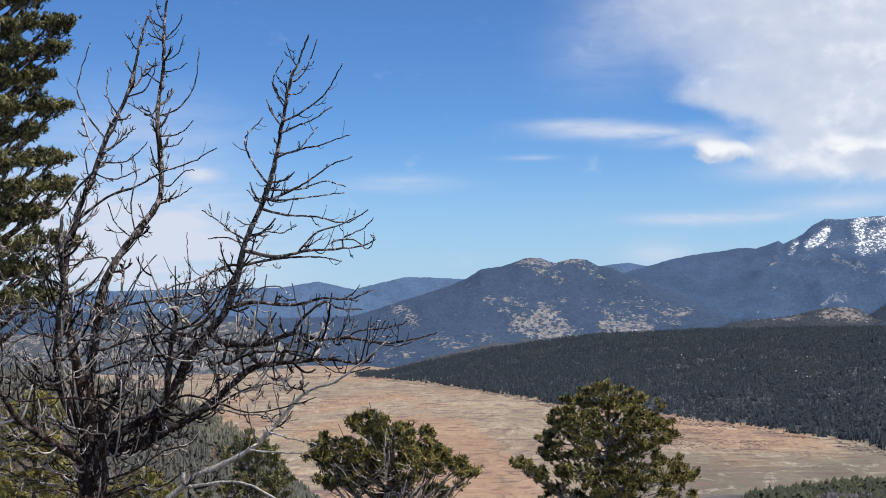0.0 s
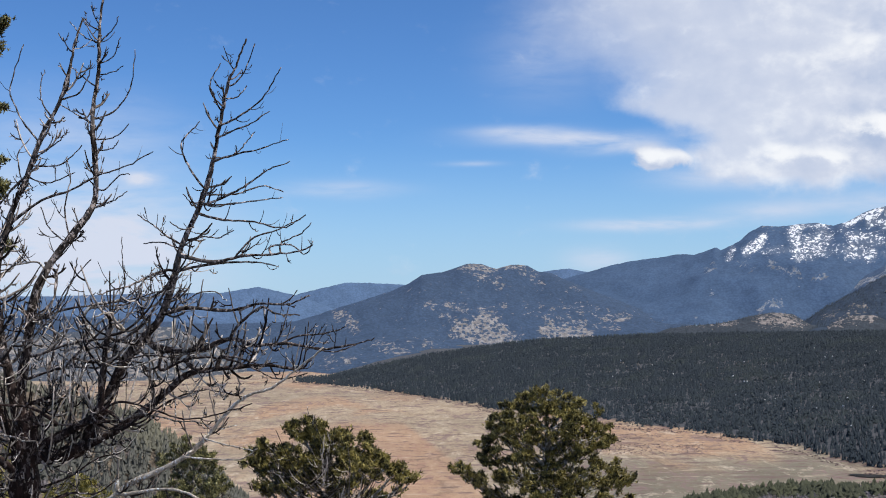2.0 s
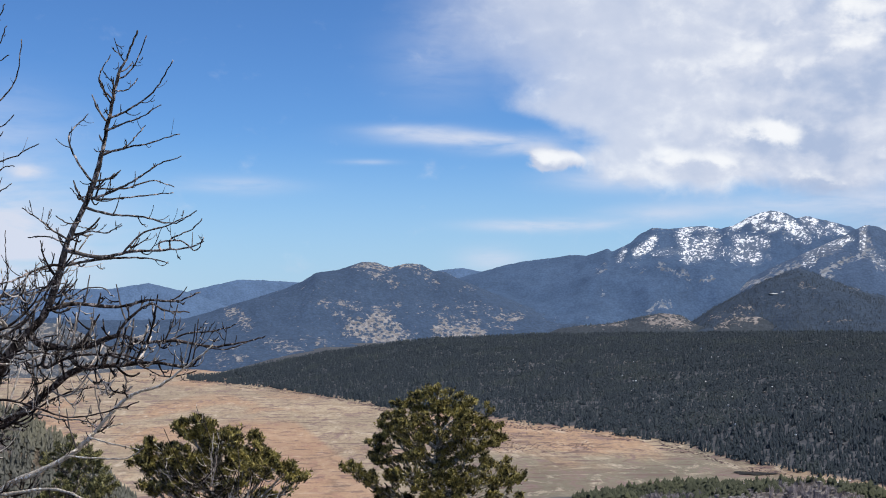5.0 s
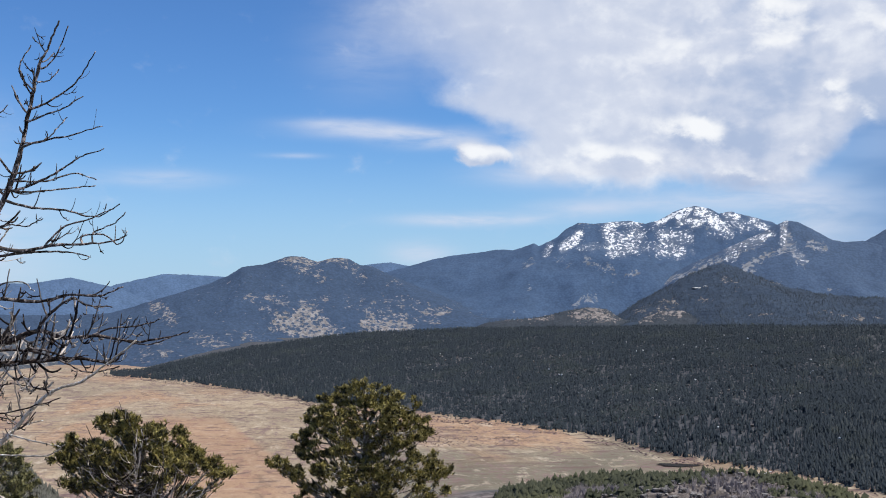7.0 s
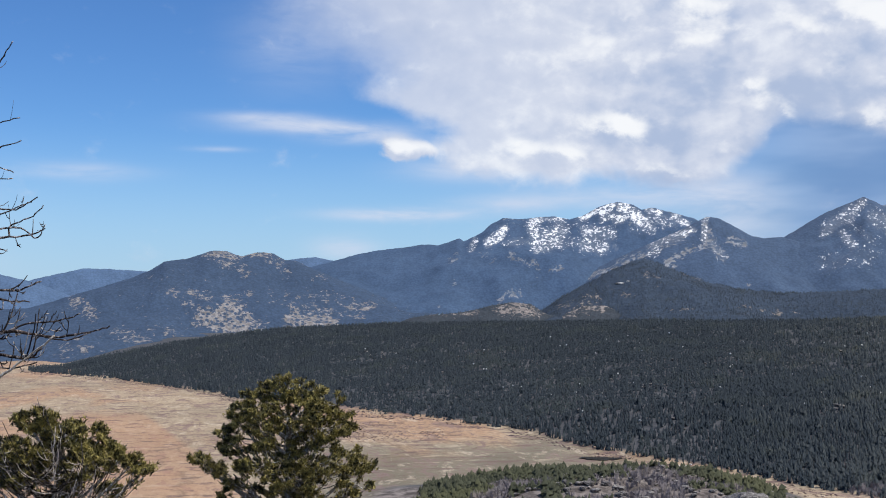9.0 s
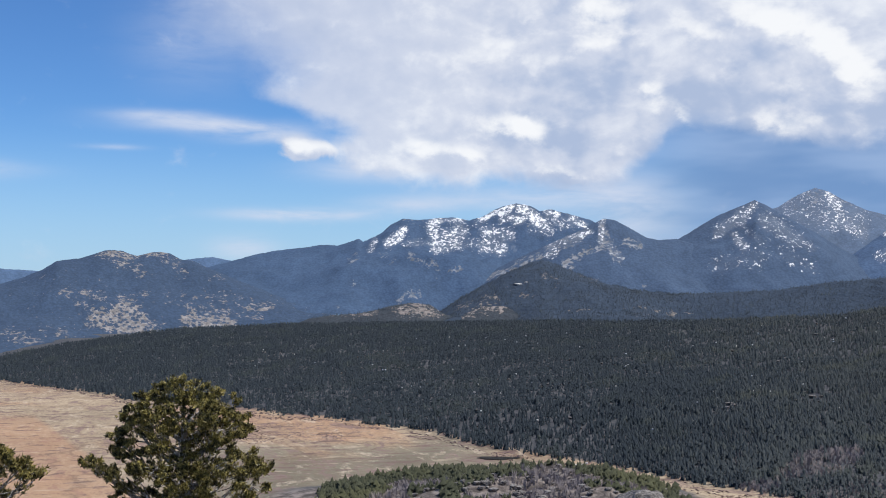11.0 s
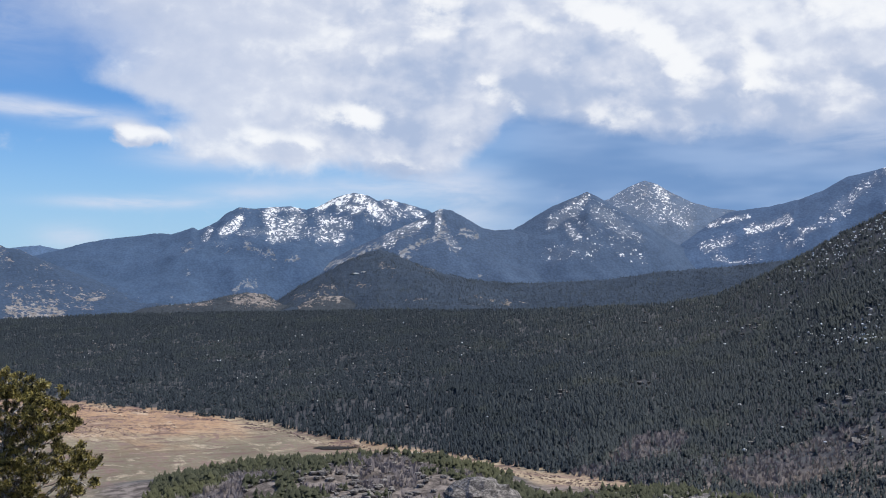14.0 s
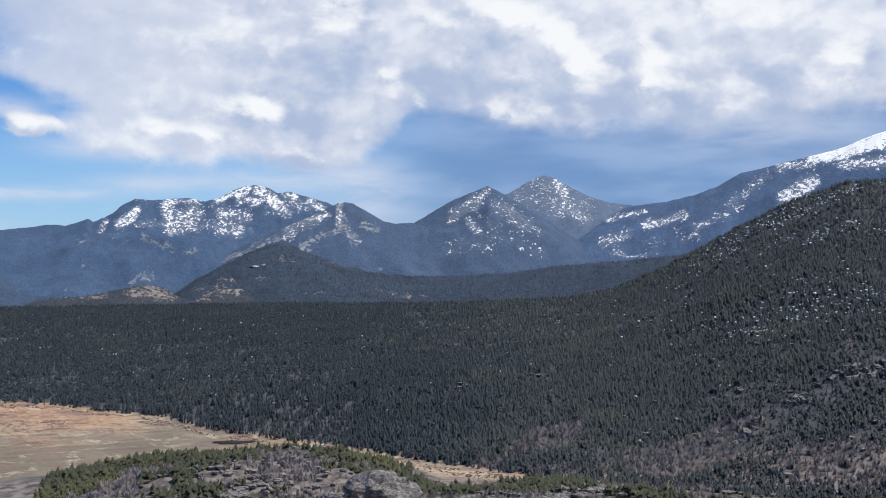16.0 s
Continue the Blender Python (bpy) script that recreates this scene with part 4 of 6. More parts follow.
# ---------------------------------------------------------------- woods


def conifer_template(seed, sides=5, tiers=3, slim=0.17):
    """A small uneven conifer, 1 m high, of drooping ragged tiers."""
    rng = np.random.default_rng(seed)
    v, f = [], []
    blunt = rng.uniform(0.75, 1.25)
    for k in range(tiers):
        u = k / max(1, tiers - 1)
        z0, z1 = 0.05 + 0.52 * u, min(1.0, 0.55 + 0.45 * u)
        w = slim * (1 - 0.45 * u) * blunt
        b = len(v)
        turn = rng.uniform(0, 6.28)
        ox, oy = rng.normal(0, 0.03, 2)
        for s in range(sides):
            t = turn + 6.2832 * s / sides
            q = w * rng.uniform(0.5, 1.35)
            v.append((ox + q * math.cos(t), oy + q * math.sin(t), z0 + rng.uniform(-0.10, 0.12)))
        v.append((ox + rng.uniform(-0.03, 0.03), oy + rng.uniform(-0.03, 0.03), z1 - rng.uniform(0, 0.08)))
        f += [(b + s, b + (s + 1) % sides, b + sides) for s in range(sides)]
    return np.array(v), np.array(f)


def shrub_template(seed, blades=14):
    """A see-through clump of upright twigs, 1 m high."""
    rng = np.random.default_rng(seed)
    v, f = [], []
    for k in range(blades):
        t, q = rng.uniform(0, 6.28), rng.uniform(0.0, 0.22)
        x, y = q * math.cos(t), q * math.sin(t)
        h = rng.uniform(0.55, 1.0)
        b = len(v)
        w = rng.uniform(0.03, 0.07)
        v += [(x * 0.4 - w, y * 0.4, 0), (x * 0.4 + w, y * 0.4 + w, 0), (x * 1.7, y * 1.7, h)]
        f.append((b, b + 1, b + 2))
    return np.array(v), np.array(f)


def scatter(name, label, places, heights, templates, mat, category, seed, width=1.0):
    """Many small plants as one mesh."""
    rng = np.random.default_rng(seed)
    vs, fs, base = [], [], 0
    kind = rng.integers(0, len(templates), len(places))
    for k, (tv, tf) in enumerate(templates):
        sel = np.where(kind == k)[0]
        if not len(sel):
            continue
        t = rng.uniform(0, 6.28, len(sel))
        h = heights[sel][:, None]
        w = h * width * rng.uniform(0.75, 1.3, (len(sel), 1))
        c, s = np.cos(t)[:, None], np.sin(t)[:, None]
        x = (tv[None, :, 0] * c - tv[None, :, 1] * s) * w + places[sel, 0][:, None]
        y = (tv[None, :, 0] * s + tv[None, :, 1] * c) * w + places[sel, 1][:, None]
        z = tv[None, :, 2] * h + places[sel, 2][:, None]
        vs.append(np.stack([x, y, z], -1).reshape(-1, 3))
        fs.append((tf[None] + (np.arange(len(sel)) * len(tv))[:, None, None] + base).reshape(-1, 3))
        base += len(sel) * len(tv)
    ob = new(name, mesh_of(name, np.concatenate(vs), np.concatenate(fs), mat, mat in (CONIFER, SAGE, LIGHTENED_PINE, FOOTHILL_PINE)))
    return tagged(ob, label, category, kind="stuff")


def sown(n, az, r, seed):
    """Random points over a sector, even by area."""
    rng = np.random.default_rng(seed)
    a = rng.uniform(*az, n)
    d = np.sqrt(rng.uniform(r[0] ** 2, r[1] ** 2, n))
    return a, d, rng


CONES = [conifer_template(s, 4, 3, 0.20) for s in range(18)]
SLIM_CONES = [conifer_template(s, 4, 2, 0.23) for s in range(20, 32)]
ROUND = [conifer_template(s, 5, 3, 0.29) for s in range(40, 52)]
BUSHES = [shrub_template(s) for s in range(6)]

a, d, rng = sown(138000, (-4, 55), (780, 2580), 1)
b, e, rng = sown(24000, (27, 55), (800, 1500), 14)
a, d = np.concatenate([a, b]), np.concatenate([d, e])
x, y = polar(a, d)
rb, rc = edge_r(a, x, y), crest_r(a)
s = (d - rb) / (rc - rb)
thin = fbm(x / 120, y / 120, 41, 4)
glade = sm(a, 38, 46) * 0.05 + 0.30 * sm(thin, 0.2, 0.45)
grove = sum(np.exp(-((x - polar(ga, gr)[0]) ** 2 + (y - polar(ga, gr)[1]) ** 2) / gw ** 2) for ga, gr, gw in ((35.2, 995, 22), (35.9, 1020, 26), (36.5, 1046, 18), (41.2, 915, 30), (42.7, 948, 34), (43.7, 980, 26), (40.4, 945, 20), (33.0, 960, 16), (48.5, 900, 40)))
aspen = (grove + 0.5 * fbm(x / 45, y / 45, 47, 3) > 0.42) | ((fbm(x / 60, y / 60, 48, 3) > 0.34) & (a > 32) & (s < 0.5))
ledge = np.exp(-((d - (970 + 20.0 * (a - 45))) / 34) ** 2) * sm(a, 44, 45.5) * (fbm(x / 30, y / 30, 49, 3) > -0.15)
OUTCROPS = ((16.08, 1955, 20), (11.5, 2030, 26), (10.8, 1970, 20), (31.95, 1268, 14), (35.4, 1290, 16), (28.55, 1318, 14), (40.3, 1475, 18), (44.6, 1070, 16), (24.0, 1500, 14))
bald = sum(np.exp(-((x - polar(ga, gr)[0]) ** 2 + (y - polar(ga, gr)[1]) ** 2) / gw ** 2) for ga, gr, gw in OUTCROPS)
keep = (s > 0.004) & (s < 1.04) & (rng.uniform(0, 1, len(a)) > 0.85 * bald) & (rng.uniform(0, 1, len(a)) > np.maximum(glade * (1 - 0.8 * sm(a, 28, 38)), 0.55 * ledge))
z = ground_z(a, d)
wood = np.stack([x, y, z], 1)
tall = rng.uniform(4.2, 9.6, len(a)) * (1 - 0.2 * sm(a, 28, 40)) * (1 + 0.2 * fbm(x / 50, y / 50, 43, 2))
pick = keep & ~(aspen & (rng.uniform(0, 1, len(a)) < 0.45 + 0.48 * (grove > 0.42)))
far = d > 1350
# dry: right-slope trees that get the needles with light put into their colour
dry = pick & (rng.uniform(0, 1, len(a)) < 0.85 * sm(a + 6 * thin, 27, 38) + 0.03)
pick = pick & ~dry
scatter("forest", "olive-grey pines on the steep slope, lightened in colour as if better lit", wood[dry], tall[dry], CONES, LIGHTENED_PINE, "forest", 22, 1.22)
scatter("forest", "dense dark conifer forest covering the moraine", wood[pick & ~far], tall[pick & ~far], CONES, CONIFER, "forest", 2, 1.06)
scatter("forest", "dark conifer forest on the moraine's upper slope", wood[pick & far], tall[pick & far], SLIM_CONES, CONIFER, "forest", 21, 1.25)
pick = keep & aspen & (rng.uniform(0, 1, len(a)) < 0.6 + 0.4 * (grove > 0.42))
scatter("aspen_grove", "leafless grey aspen groves among the conifers", wood[pick], tall[pick] * 0.75, BUSHES, ASPEN, "grove", 3)



def woods_on(slope, label, n, span, mat, seed, gaps=0.0):
    """Small conifers over a foothill's near side."""
    cols, rows, zs = SLOPES[slope]
    rng = np.random.default_rng(seed)
    i, j = rng.integers(0, len(rows) - 1, n), rng.integers(0, len(cols) - 1, n)
    u, v = rng.uniform(0, 1, n), rng.uniform(0, 1, n)
    z = (zs[i, j] * (1 - u) + zs[i + 1, j] * u) * (1 - v) + (zs[i, j + 1] * (1 - u) + zs[i + 1, j + 1] * u) * v
    r, az = rows[i] + u * (rows[i + 1] - rows[i]), cols[j] + v * (cols[j + 1] - cols[j])
    x, y = polar(az, r)
    top = rows[zs.argmax(0)][j]
    keep = (az > span[0]) & (az < span[1]) & (r < top + 40) & (EYE + r * np.tan(np.radians(-2.3)) < z) & (fbm(x / 30, y / 30, seed, 3) > gaps)
    scatter("forest", label, np.stack([x, y, z - 0.5], 1)[keep], rng.uniform(3.4, 6.6, n)[keep], SLIM_CONES, mat, "forest", seed + 1, 1.2)


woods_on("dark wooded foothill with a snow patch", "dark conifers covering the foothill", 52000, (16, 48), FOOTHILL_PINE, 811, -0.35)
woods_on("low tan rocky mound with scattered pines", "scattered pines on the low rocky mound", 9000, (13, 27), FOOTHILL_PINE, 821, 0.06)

a, d, rng = sown(17000, (9, 50), (640, 960), 5)
x, y = polar(a, d)
z = ground_z(a, d)
keep = (z > 5.5) & (d < edge_r(a, x, y) - 20) & (fbm(x / 35, y / 35, 51, 3) + 0.003 * (d - 790) > -0.42)
tall = rng.uniform(3.6, 7.8, len(a)) * (0.8 + 0.4 * (rng.uniform(0, 1, len(a)) < 0.2))
grey = fbm(x / 50, y / 50, 53, 2) + 0.003 * (830 - d) > 0.22
pts = np.stack([x, y, z], 1)
scatter("forest", "open grey-green pine wood on a rocky knoll", pts[keep & ~grey], tall[keep & ~grey], ROUND, SAGE, "forest", 6, 1.25)
scatter("aspen_grove", "bare grey trees on a rocky knoll", pts[keep & grey], tall[keep & grey] * 0.8, BUSHES, ASPEN, "grove", 7)

a, d, rng = sown(26000, (-34, -3), (240, 680), 8)
x, y = polar(a, d)
z = ground_z(a, d)
keep = (z > 6) & (fbm(x / 40, y / 40, 57, 3) > -0.3)
pts = np.stack([x, y, z], 1)
tall = rng.uniform(2.8, 6.6, len(a))
grey = fbm(x / 22, y / 22, 59, 3) > 0.22
scatter("forest", "grey-green open pine wood on the near spur", pts[keep & ~grey], tall[keep & ~grey], CONES, GREY_PINE, "forest", 9, 1.2)
scatter("aspen_grove", "thin bare grey trees on the near spur", pts[keep & grey], tall[keep & grey] * 0.6, BUSHES, ASPEN, "grove", 91)

a, d, rng = sown(110000, (-16, 36), (850, 2400), 11)
x, y = polar(a, d)
gap = edge_r(a, x, y) - d
z = ground_z(a, d)
tuft = fbm(x / 55, y / 55, 61, 3)
keep = (z < 3) & (gap > 2) & (((gap < 34) & (tuft > -0.38)) | ((gap < 62) & (tuft > 0.0)))
scatter("willow_shrubs", "reddish leafless willow shrubs along the meadow's edge", np.stack([x, y, z], 1)[keep], rng.uniform(0.5, 1.4, len(a))[keep], BUSHES, WILLOW, "shrubs", 12, 5.0)
keep = (tuft > -0.12) & (np.abs(a - 12.2) < 2.2) & (np.abs(d - 1330) < 95)
scatter("willow_shrubs", "purple-brown leafless shrub thicket in the open meadow", np.stack([x, y, z], 1)[keep], rng.uniform(0.35, 1.0, len(a))[keep], BUSHES, THICKET, "shrubs", 13, 6.0)

# ---------------------------------------------------------------- near trees


class Build:
    """Collects triangles for one mesh."""

    def __init__(self):
        self.v, self.f, self.n = [], [], 0

    def add(self, v, f):
        self.v.append(np.asarray(v, float))
        self.f.append(np.asarray(f, int) + self.n)
        self.n += len(v)

    def tube(self, path, radii, sides=6):
        path = np.asarray(path, float)
        k = len(path)
        along = np.gradient(path, axis=0)
        along /= np.linalg.norm(along, axis=1)[:, None] + 1e-9
        side = np.cross(along, (0.31, 0.91, 0.27))
        side /= np.linalg.norm(side, axis=1)[:, None] + 1e-9
        other = np.cross(along, side)
        t = np.arange(sides) * 6.28318 / sides
        ring = path[:, None] + np.asarray(radii)[:, None, None] * (np.cos(t)[None, :, None] * side[:, None] + np.sin(t)[None, :, None] * other[:, None])
        v = np.concatenate([ring.reshape(-1, 3), path[-1:] + along[-1:] * radii[-1]])
        f = []
        for i in range(k - 1):
            for j in range(sides):
                p, q = i * sides + j, i * sides + (j + 1) % sides
                f += [(p, q, q + sides), (p, q + sides, p + sides)]
        f += [((k - 1) * sides + j, (k - 1) * sides + (j + 1) % sides, k * sides) for j in range(sides)]
        self.add(v, f)

    def mesh(self, name, mat, smooth=True):
        return mesh_of(name, np.concatenate(self.v), np.concatenate(self.f), mat, smooth)


def part(name, built, mat, parent, label="", smooth=True):
    ob = new(name, built.mesh(name, mat, smooth))
    ob.parent = parent
    return tagged(ob, label) if label else ob


def curve(points, n):
    """A smooth line (Catmull-Rom) through control points, n steps between two."""
    p = np.asarray(points, float)
    p = np.concatenate([[2 * p[0] - p[1]], p, [2 * p[-1] - p[-2]]])
    t = np.linspace(0, 1, n, endpoint=False)[:, None]
    out = [0.5 * (2 * b + (c - a) * t + (2 * a - 5 * b + 4 * c - d) * t ** 2 + (3 * b - a - 3 * c + d) * t ** 3) for a, b, c, d in zip(p[:-3], p[1:-2], p[2:-1], p[3:])]
    return np.concatenate(out + [p[-2:-1]])


def twig(b, rng, root, way, length, thick, depth=1):
    """A dry twig that leaves sideways, bends up at its end, and forks."""
    n = 7
    bend = rng.uniform(0.1, 0.75) * length
    wob = rng.normal(0, 0.012, (n, 3)) * length
    t = np.linspace(0, 1, n)[:, None]
    path = root + way * length * t + np.array([0, 0, 1.0]) * bend * t ** 2.2 - np.array([0, 0, 0.3]) * length * t * (1 - t) + wob * t
    b.tube(path, thick * (1 - 0.5 * t[:, 0]), 4 if thick > 0.006 else 3)
    if depth:
        for _ in range(rng.integers(1, 4)):
            k = rng.integers(2, n - 1)
            w = way + rng.normal(0, 0.7, 3)
            w /= np.linalg.norm(w)
            twig(b, rng, path[k], w, length * rng.uniform(0.25, 0.55), max(0.0045, thick * 0.72), depth - 1)


DEAD = (-2.78, 10.0)
DEAD_Z = 145.3
dead_tree = tagged(new("dead_tree"), "leafless dead pine with several dark forked stems", "tree")
dead_tree.location = (*DEAD, DEAD_Z)


GROWN = []


def limb(name, line, r0, r1, twigs, seed, size=0.35, mat=DEAD_BARK, label="", side=0.0):
    """A stem or bough through places given from the tree's foot, tapering from r0 to r1, with dry twigs along it."""
    rng = np.random.default_rng(seed)
    line = [np.array(p, float) for p in line]
    if GROWN and name != "trunk":
        old = np.concatenate(GROWN)
        gap = np.linalg.norm(old - line[0], axis=1)
        if 0.01 < gap.min() < 0.6:
            line.insert(0, old[gap.argmin()])
    path = curve(line, 6)
    if r0 > 0.015:
        GROWN.append(path)
    k = len(path)
    path = path + rng.normal(0, 0.0035, (k, 3)) * np.linspace(0, 1, k)[:, None]
    tt = np.linspace(0, 1, k)
    radii = (r0 + (r1 - r0) * tt ** 0.62) * (1 + 0.10 * np.sin(tt * 37 + seed) + rng.normal(0, 0.05, k))
    b = Build()
    b.tube(path, radii, 10 if r0 > 0.03 else 7)
    ob = part(name, b, mat, dead_tree, label)
    if twigs:
        tb = Build()
        along = np.gradient(path, axis=0)
        for _ in range(max(2, int(0.75 * twigs))):
            i = rng.integers(int(0.12 * k), int(0.93 * k))
            w = along[i] / np.linalg.norm(along[i])
            out = rng.normal(0, 1, 3) + np.array([side, 0, 0.1])
            out -= w * (out @ w)
            out /= np.linalg.norm(out)
            go = out + 0.55 * w
            go /= np.linalg.norm(go)
            twig(tb, rng, path[i], go, size * rng.uniform(0.35, 1.25) * (1.1 - 0.5 * i / k), min(0.012, 0.7 * radii[i]) * rng.uniform(0.75, 1.15), 2 if size > 0.19 else int(rng.integers(0, 2)))
        tagged(part("brushwood", tb, PALE_TWIG if size > 0.235 else TWIG_BARK, ob), kind="stuff")
    return ob


limb("trunk", [(0.10, 0.00, 0.13), (0.06, 0.00, 1.49), (0.01, 0.00, 2.77), (-0.02, 0.00, 3.13), (-0.02, 0.00, 3.49), (0.00, 0.00, 3.78)], 0.165, 0.10, 18, 1, 0.5)
limb("stem", [(0.36, 0.00, 3.53), (0.53, -0.04, 3.76), (0.64, -0.08, 3.98), (0.77, -0.12, 4.25), (0.92, -0.15, 4.43), (1.06, -0.19, 4.59), (1.17, -0.23, 4.87), (1.24, -0.27, 5.14), (1.40, -0.31, 5.49), (1.50, -0.35, 5.83), (1.56, -0.38, 6.14), (1.62, -0.42, 6.39), (1.69, -0.46, 6.54), (1.77, -0.50, 6.72)], 0.066, 0.006, 35, 2, 0.22)
limb("stem", [(-0.02, 0.00, 3.67), (-0.07, 0.03, 3.98), (-0.02, 0.06, 4.39), (0.02, 0.09, 4.75), (0.13, 0.12, 5.02), (0.33, 0.15, 5.30), (0.47, 0.17, 5.53), (0.47, 0.20, 5.86), (0.44, 0.23, 6.24), (0.48, 0.26, 6.62), (0.48, 0.29, 6.91), (0.50, 0.32, 7.20), (0.57, 0.35, 7.40)], 0.062, 0.007, 35, 3, 0.22)
limb("stem", [(-0.04, 0.00, 3.65), (-0.14, 0.01, 4.12), (-0.21, 0.02, 4.39), (-0.26, 0.03, 4.75), (-0.24, 0.04, 5.12), (-0.15, 0.05, 5.44), (-0.02, 0.05, 5.76), (0.09, 0.06, 6.08), (0.21, 0.07, 6.31), (0.30, 0.08, 6.63), (0.33, 0.09, 6.82), (0.39, 0.10, 7.01)], 0.058, 0.006, 37, 4, 0.24)
limb("stem", [(-0.09, 0.00, 3.62), (-0.26, -0.05, 3.99), (-0.28, -0.10, 4.31), (-0.25, -0.15, 4.57), (-0.20, -0.20, 4.84), (-0.22, -0.25, 5.11), (-0.18, -0.30, 5.37)], 0.055, 0.012, 45, 5, 0.4)
limb("bough", [(0.05, 0.00, 3.56), (0.39, -0.10, 3.74), (0.59, -0.20, 3.88), (0.65, -0.30, 4.17), (0.70, -0.40, 4.44), (0.76, -0.50, 4.57), (0.74, -0.60, 4.64)], 0.05, 0.014, 45, 6, 0.45)
limb("bough", [(0.07, 0.00, 3.49), (0.42, -0.04, 3.58), (0.74, -0.07, 3.74), (1.06, -0.11, 3.98), (1.29, -0.15, 4.16), (1.60, -0.19, 4.20), (1.87, -0.22, 4.22), (2.14, -0.26, 4.19), (2.24, -0.30, 4.26)], 0.06, 0.006, 62, 7, 0.42)
limb("bough", [(-0.01, 0.00, 3.31), (-0.18, -0.14, 3.51), (-0.36, -0.28, 3.66), (-0.49, -0.42, 3.80), (-0.55, -0.56, 3.99), (-0.64, -0.70, 4.21)], 0.05, 0.012, 45, 8, 0.45)
limb("bough", [(1.05, -0.20, 4.36), (1.35, -0.24, 4.34), (1.62, -0.29, 4.43), (1.80, -0.33, 4.38), (2.06, -0.37, 4.39), (2.33, -0.41, 4.35), (2.57, -0.46, 4.38), (2.73, -0.50, 4.43)], 0.034, 0.004, 29, 9, 0.26)
limb("bough", [(1.12, -0.25, 4.63), (1.32, -0.32, 4.67), (1.63, -0.39, 4.65), (1.86, -0.46, 4.70), (2.08, -0.53, 4.69), (2.25, -0.60, 4.76)], 0.026, 0.005, 12, 10, 0.2)
limb("bough", [(1.62, -0.30, 4.43), (1.69, -0.35, 4.54), (1.87, -0.40, 4.67), (1.98, -0.45, 4.62), (2.16, -0.50, 4.61)], 0.02, 0.005, 10, 11, 0.2)
limb("bough", [(1.98, -0.40, 4.38), (2.15, -0.43, 4.45), (2.37, -0.47, 4.47), (2.52, -0.50, 4.52)], 0.012, 0.004, 6, 12, 0.14)
limb("bough", [(2.24, -0.45, 4.36), (2.42, -0.50, 4.33), (2.59, -0.55, 4.38)], 0.009, 0.004, 4, 13, 0.12)
limb("bough", [(1.26, -0.30, 5.07), (1.50, -0.38, 5.02), (1.73, -0.46, 5.06), (1.95, -0.54, 5.07), (2.17, -0.62, 5.09), (2.28, -0.70, 5.13)], 0.024, 0.004, 8, 14, 0.18)
limb("bough", [(1.68, -0.45, 5.06), (1.82, -0.50, 5.20), (2.00, -0.55, 5.25), (2.22, -0.60, 5.36)], 0.012, 0.004, 6, 15, 0.16)
limb("bough", [(1.95, -0.50, 5.13), (2.10, -0.53, 5.14), (2.21, -0.57, 5.07), (2.27, -0.60, 5.16)], 0.009, 0.004, 3, 16, 0.1)
limb("bough", [(2.03, -0.50, 5.16), (2.17, -0.55, 5.22), (2.26, -0.60, 5.30)], 0.008, 0.004, 3, 17, 0.1)
limb("bough", [(1.23, -0.30, 4.96), (1.45, -0.35, 5.00), (1.68, -0.40, 5.02), (1.86, -0.45, 5.01), (2.01, -0.50, 4.98)], 0.018, 0.004, 6, 18, 0.16)
limb("bough", [(1.40, -0.35, 5.39), (1.59, -0.41, 5.34), (1.82, -0.47, 5.32), (2.04, -0.54, 5.27), (2.17, -0.60, 5.33)], 0.015, 0.004, 7, 19, 0.16)
limb("bough", [(1.45, -0.35, 5.47), (1.68, -0.41, 5.56), (1.82, -0.47, 5.64), (1.95, -0.54, 5.72), (2.10, -0.60, 5.76)], 0.015, 0.004, 7, 20, 0.16)
limb("bough", [(1.45, -0.35, 5.46), (1.63, -0.33, 5.47), (1.85, -0.32, 5.50), (2.02, -0.30, 5.52)], 0.011, 0.004, 6, 21, 0.14)
limb("bough", [(1.46, -0.35, 5.54), (1.66, -0.27, 5.55), (1.86, -0.18, 5.62), (2.01, -0.10, 5.58)], 0.011, 0.004, 5, 22, 0.12)
limb("bough", [(1.51, -0.40, 5.79), (1.69, -0.47, 5.84), (1.87, -0.53, 5.87), (2.09, -0.60, 5.94)], 0.014, 0.004, 5, 23, 0.14)
limb("bough", [(1.53, -0.40, 5.82), (1.63, -0.33, 5.84), (1.73, -0.27, 5.94), (1.80, -0.20, 6.05)], 0.01, 0.004, 4, 24, 0.12)
limb("bough", [(1.55, -0.40, 5.98), (1.69, -0.47, 6.03), (1.80, -0.53, 6.06), (1.95, -0.60, 6.15)], 0.012, 0.004, 5, 25, 0.13)
limb("bough", [(1.57, -0.42, 6.07), (1.74, -0.51, 6.14), (1.92, -0.61, 6.27), (2.04, -0.70, 6.46)], 0.013, 0.004, 7, 26, 0.13)
limb("bough", [(1.65, -0.45, 6.37), (1.74, -0.47, 6.46), (1.83, -0.50, 6.68)], 0.009, 0.004, 4, 27, 0.1)
limb("bough", [(1.60, -0.45, 6.27), (1.68, -0.38, 6.29), (1.75, -0.30, 6.39)], 0.008, 0.004, 2, 28, 0.08)
limb("bough", [(1.59, -0.45, 6.20), (1.49, -0.40, 6.31), (1.48, -0.35, 6.43), (1.55, -0.30, 6.57)], 0.01, 0.004, 3, 29, 0.1)
limb("bough", [(1.42, -0.38, 5.60), (1.30, -0.34, 5.77), (1.24, -0.29, 5.93), (1.29, -0.24, 6.03), (1.37, -0.20, 6.13)], 0.012, 0.004, 8, 30, 0.12)
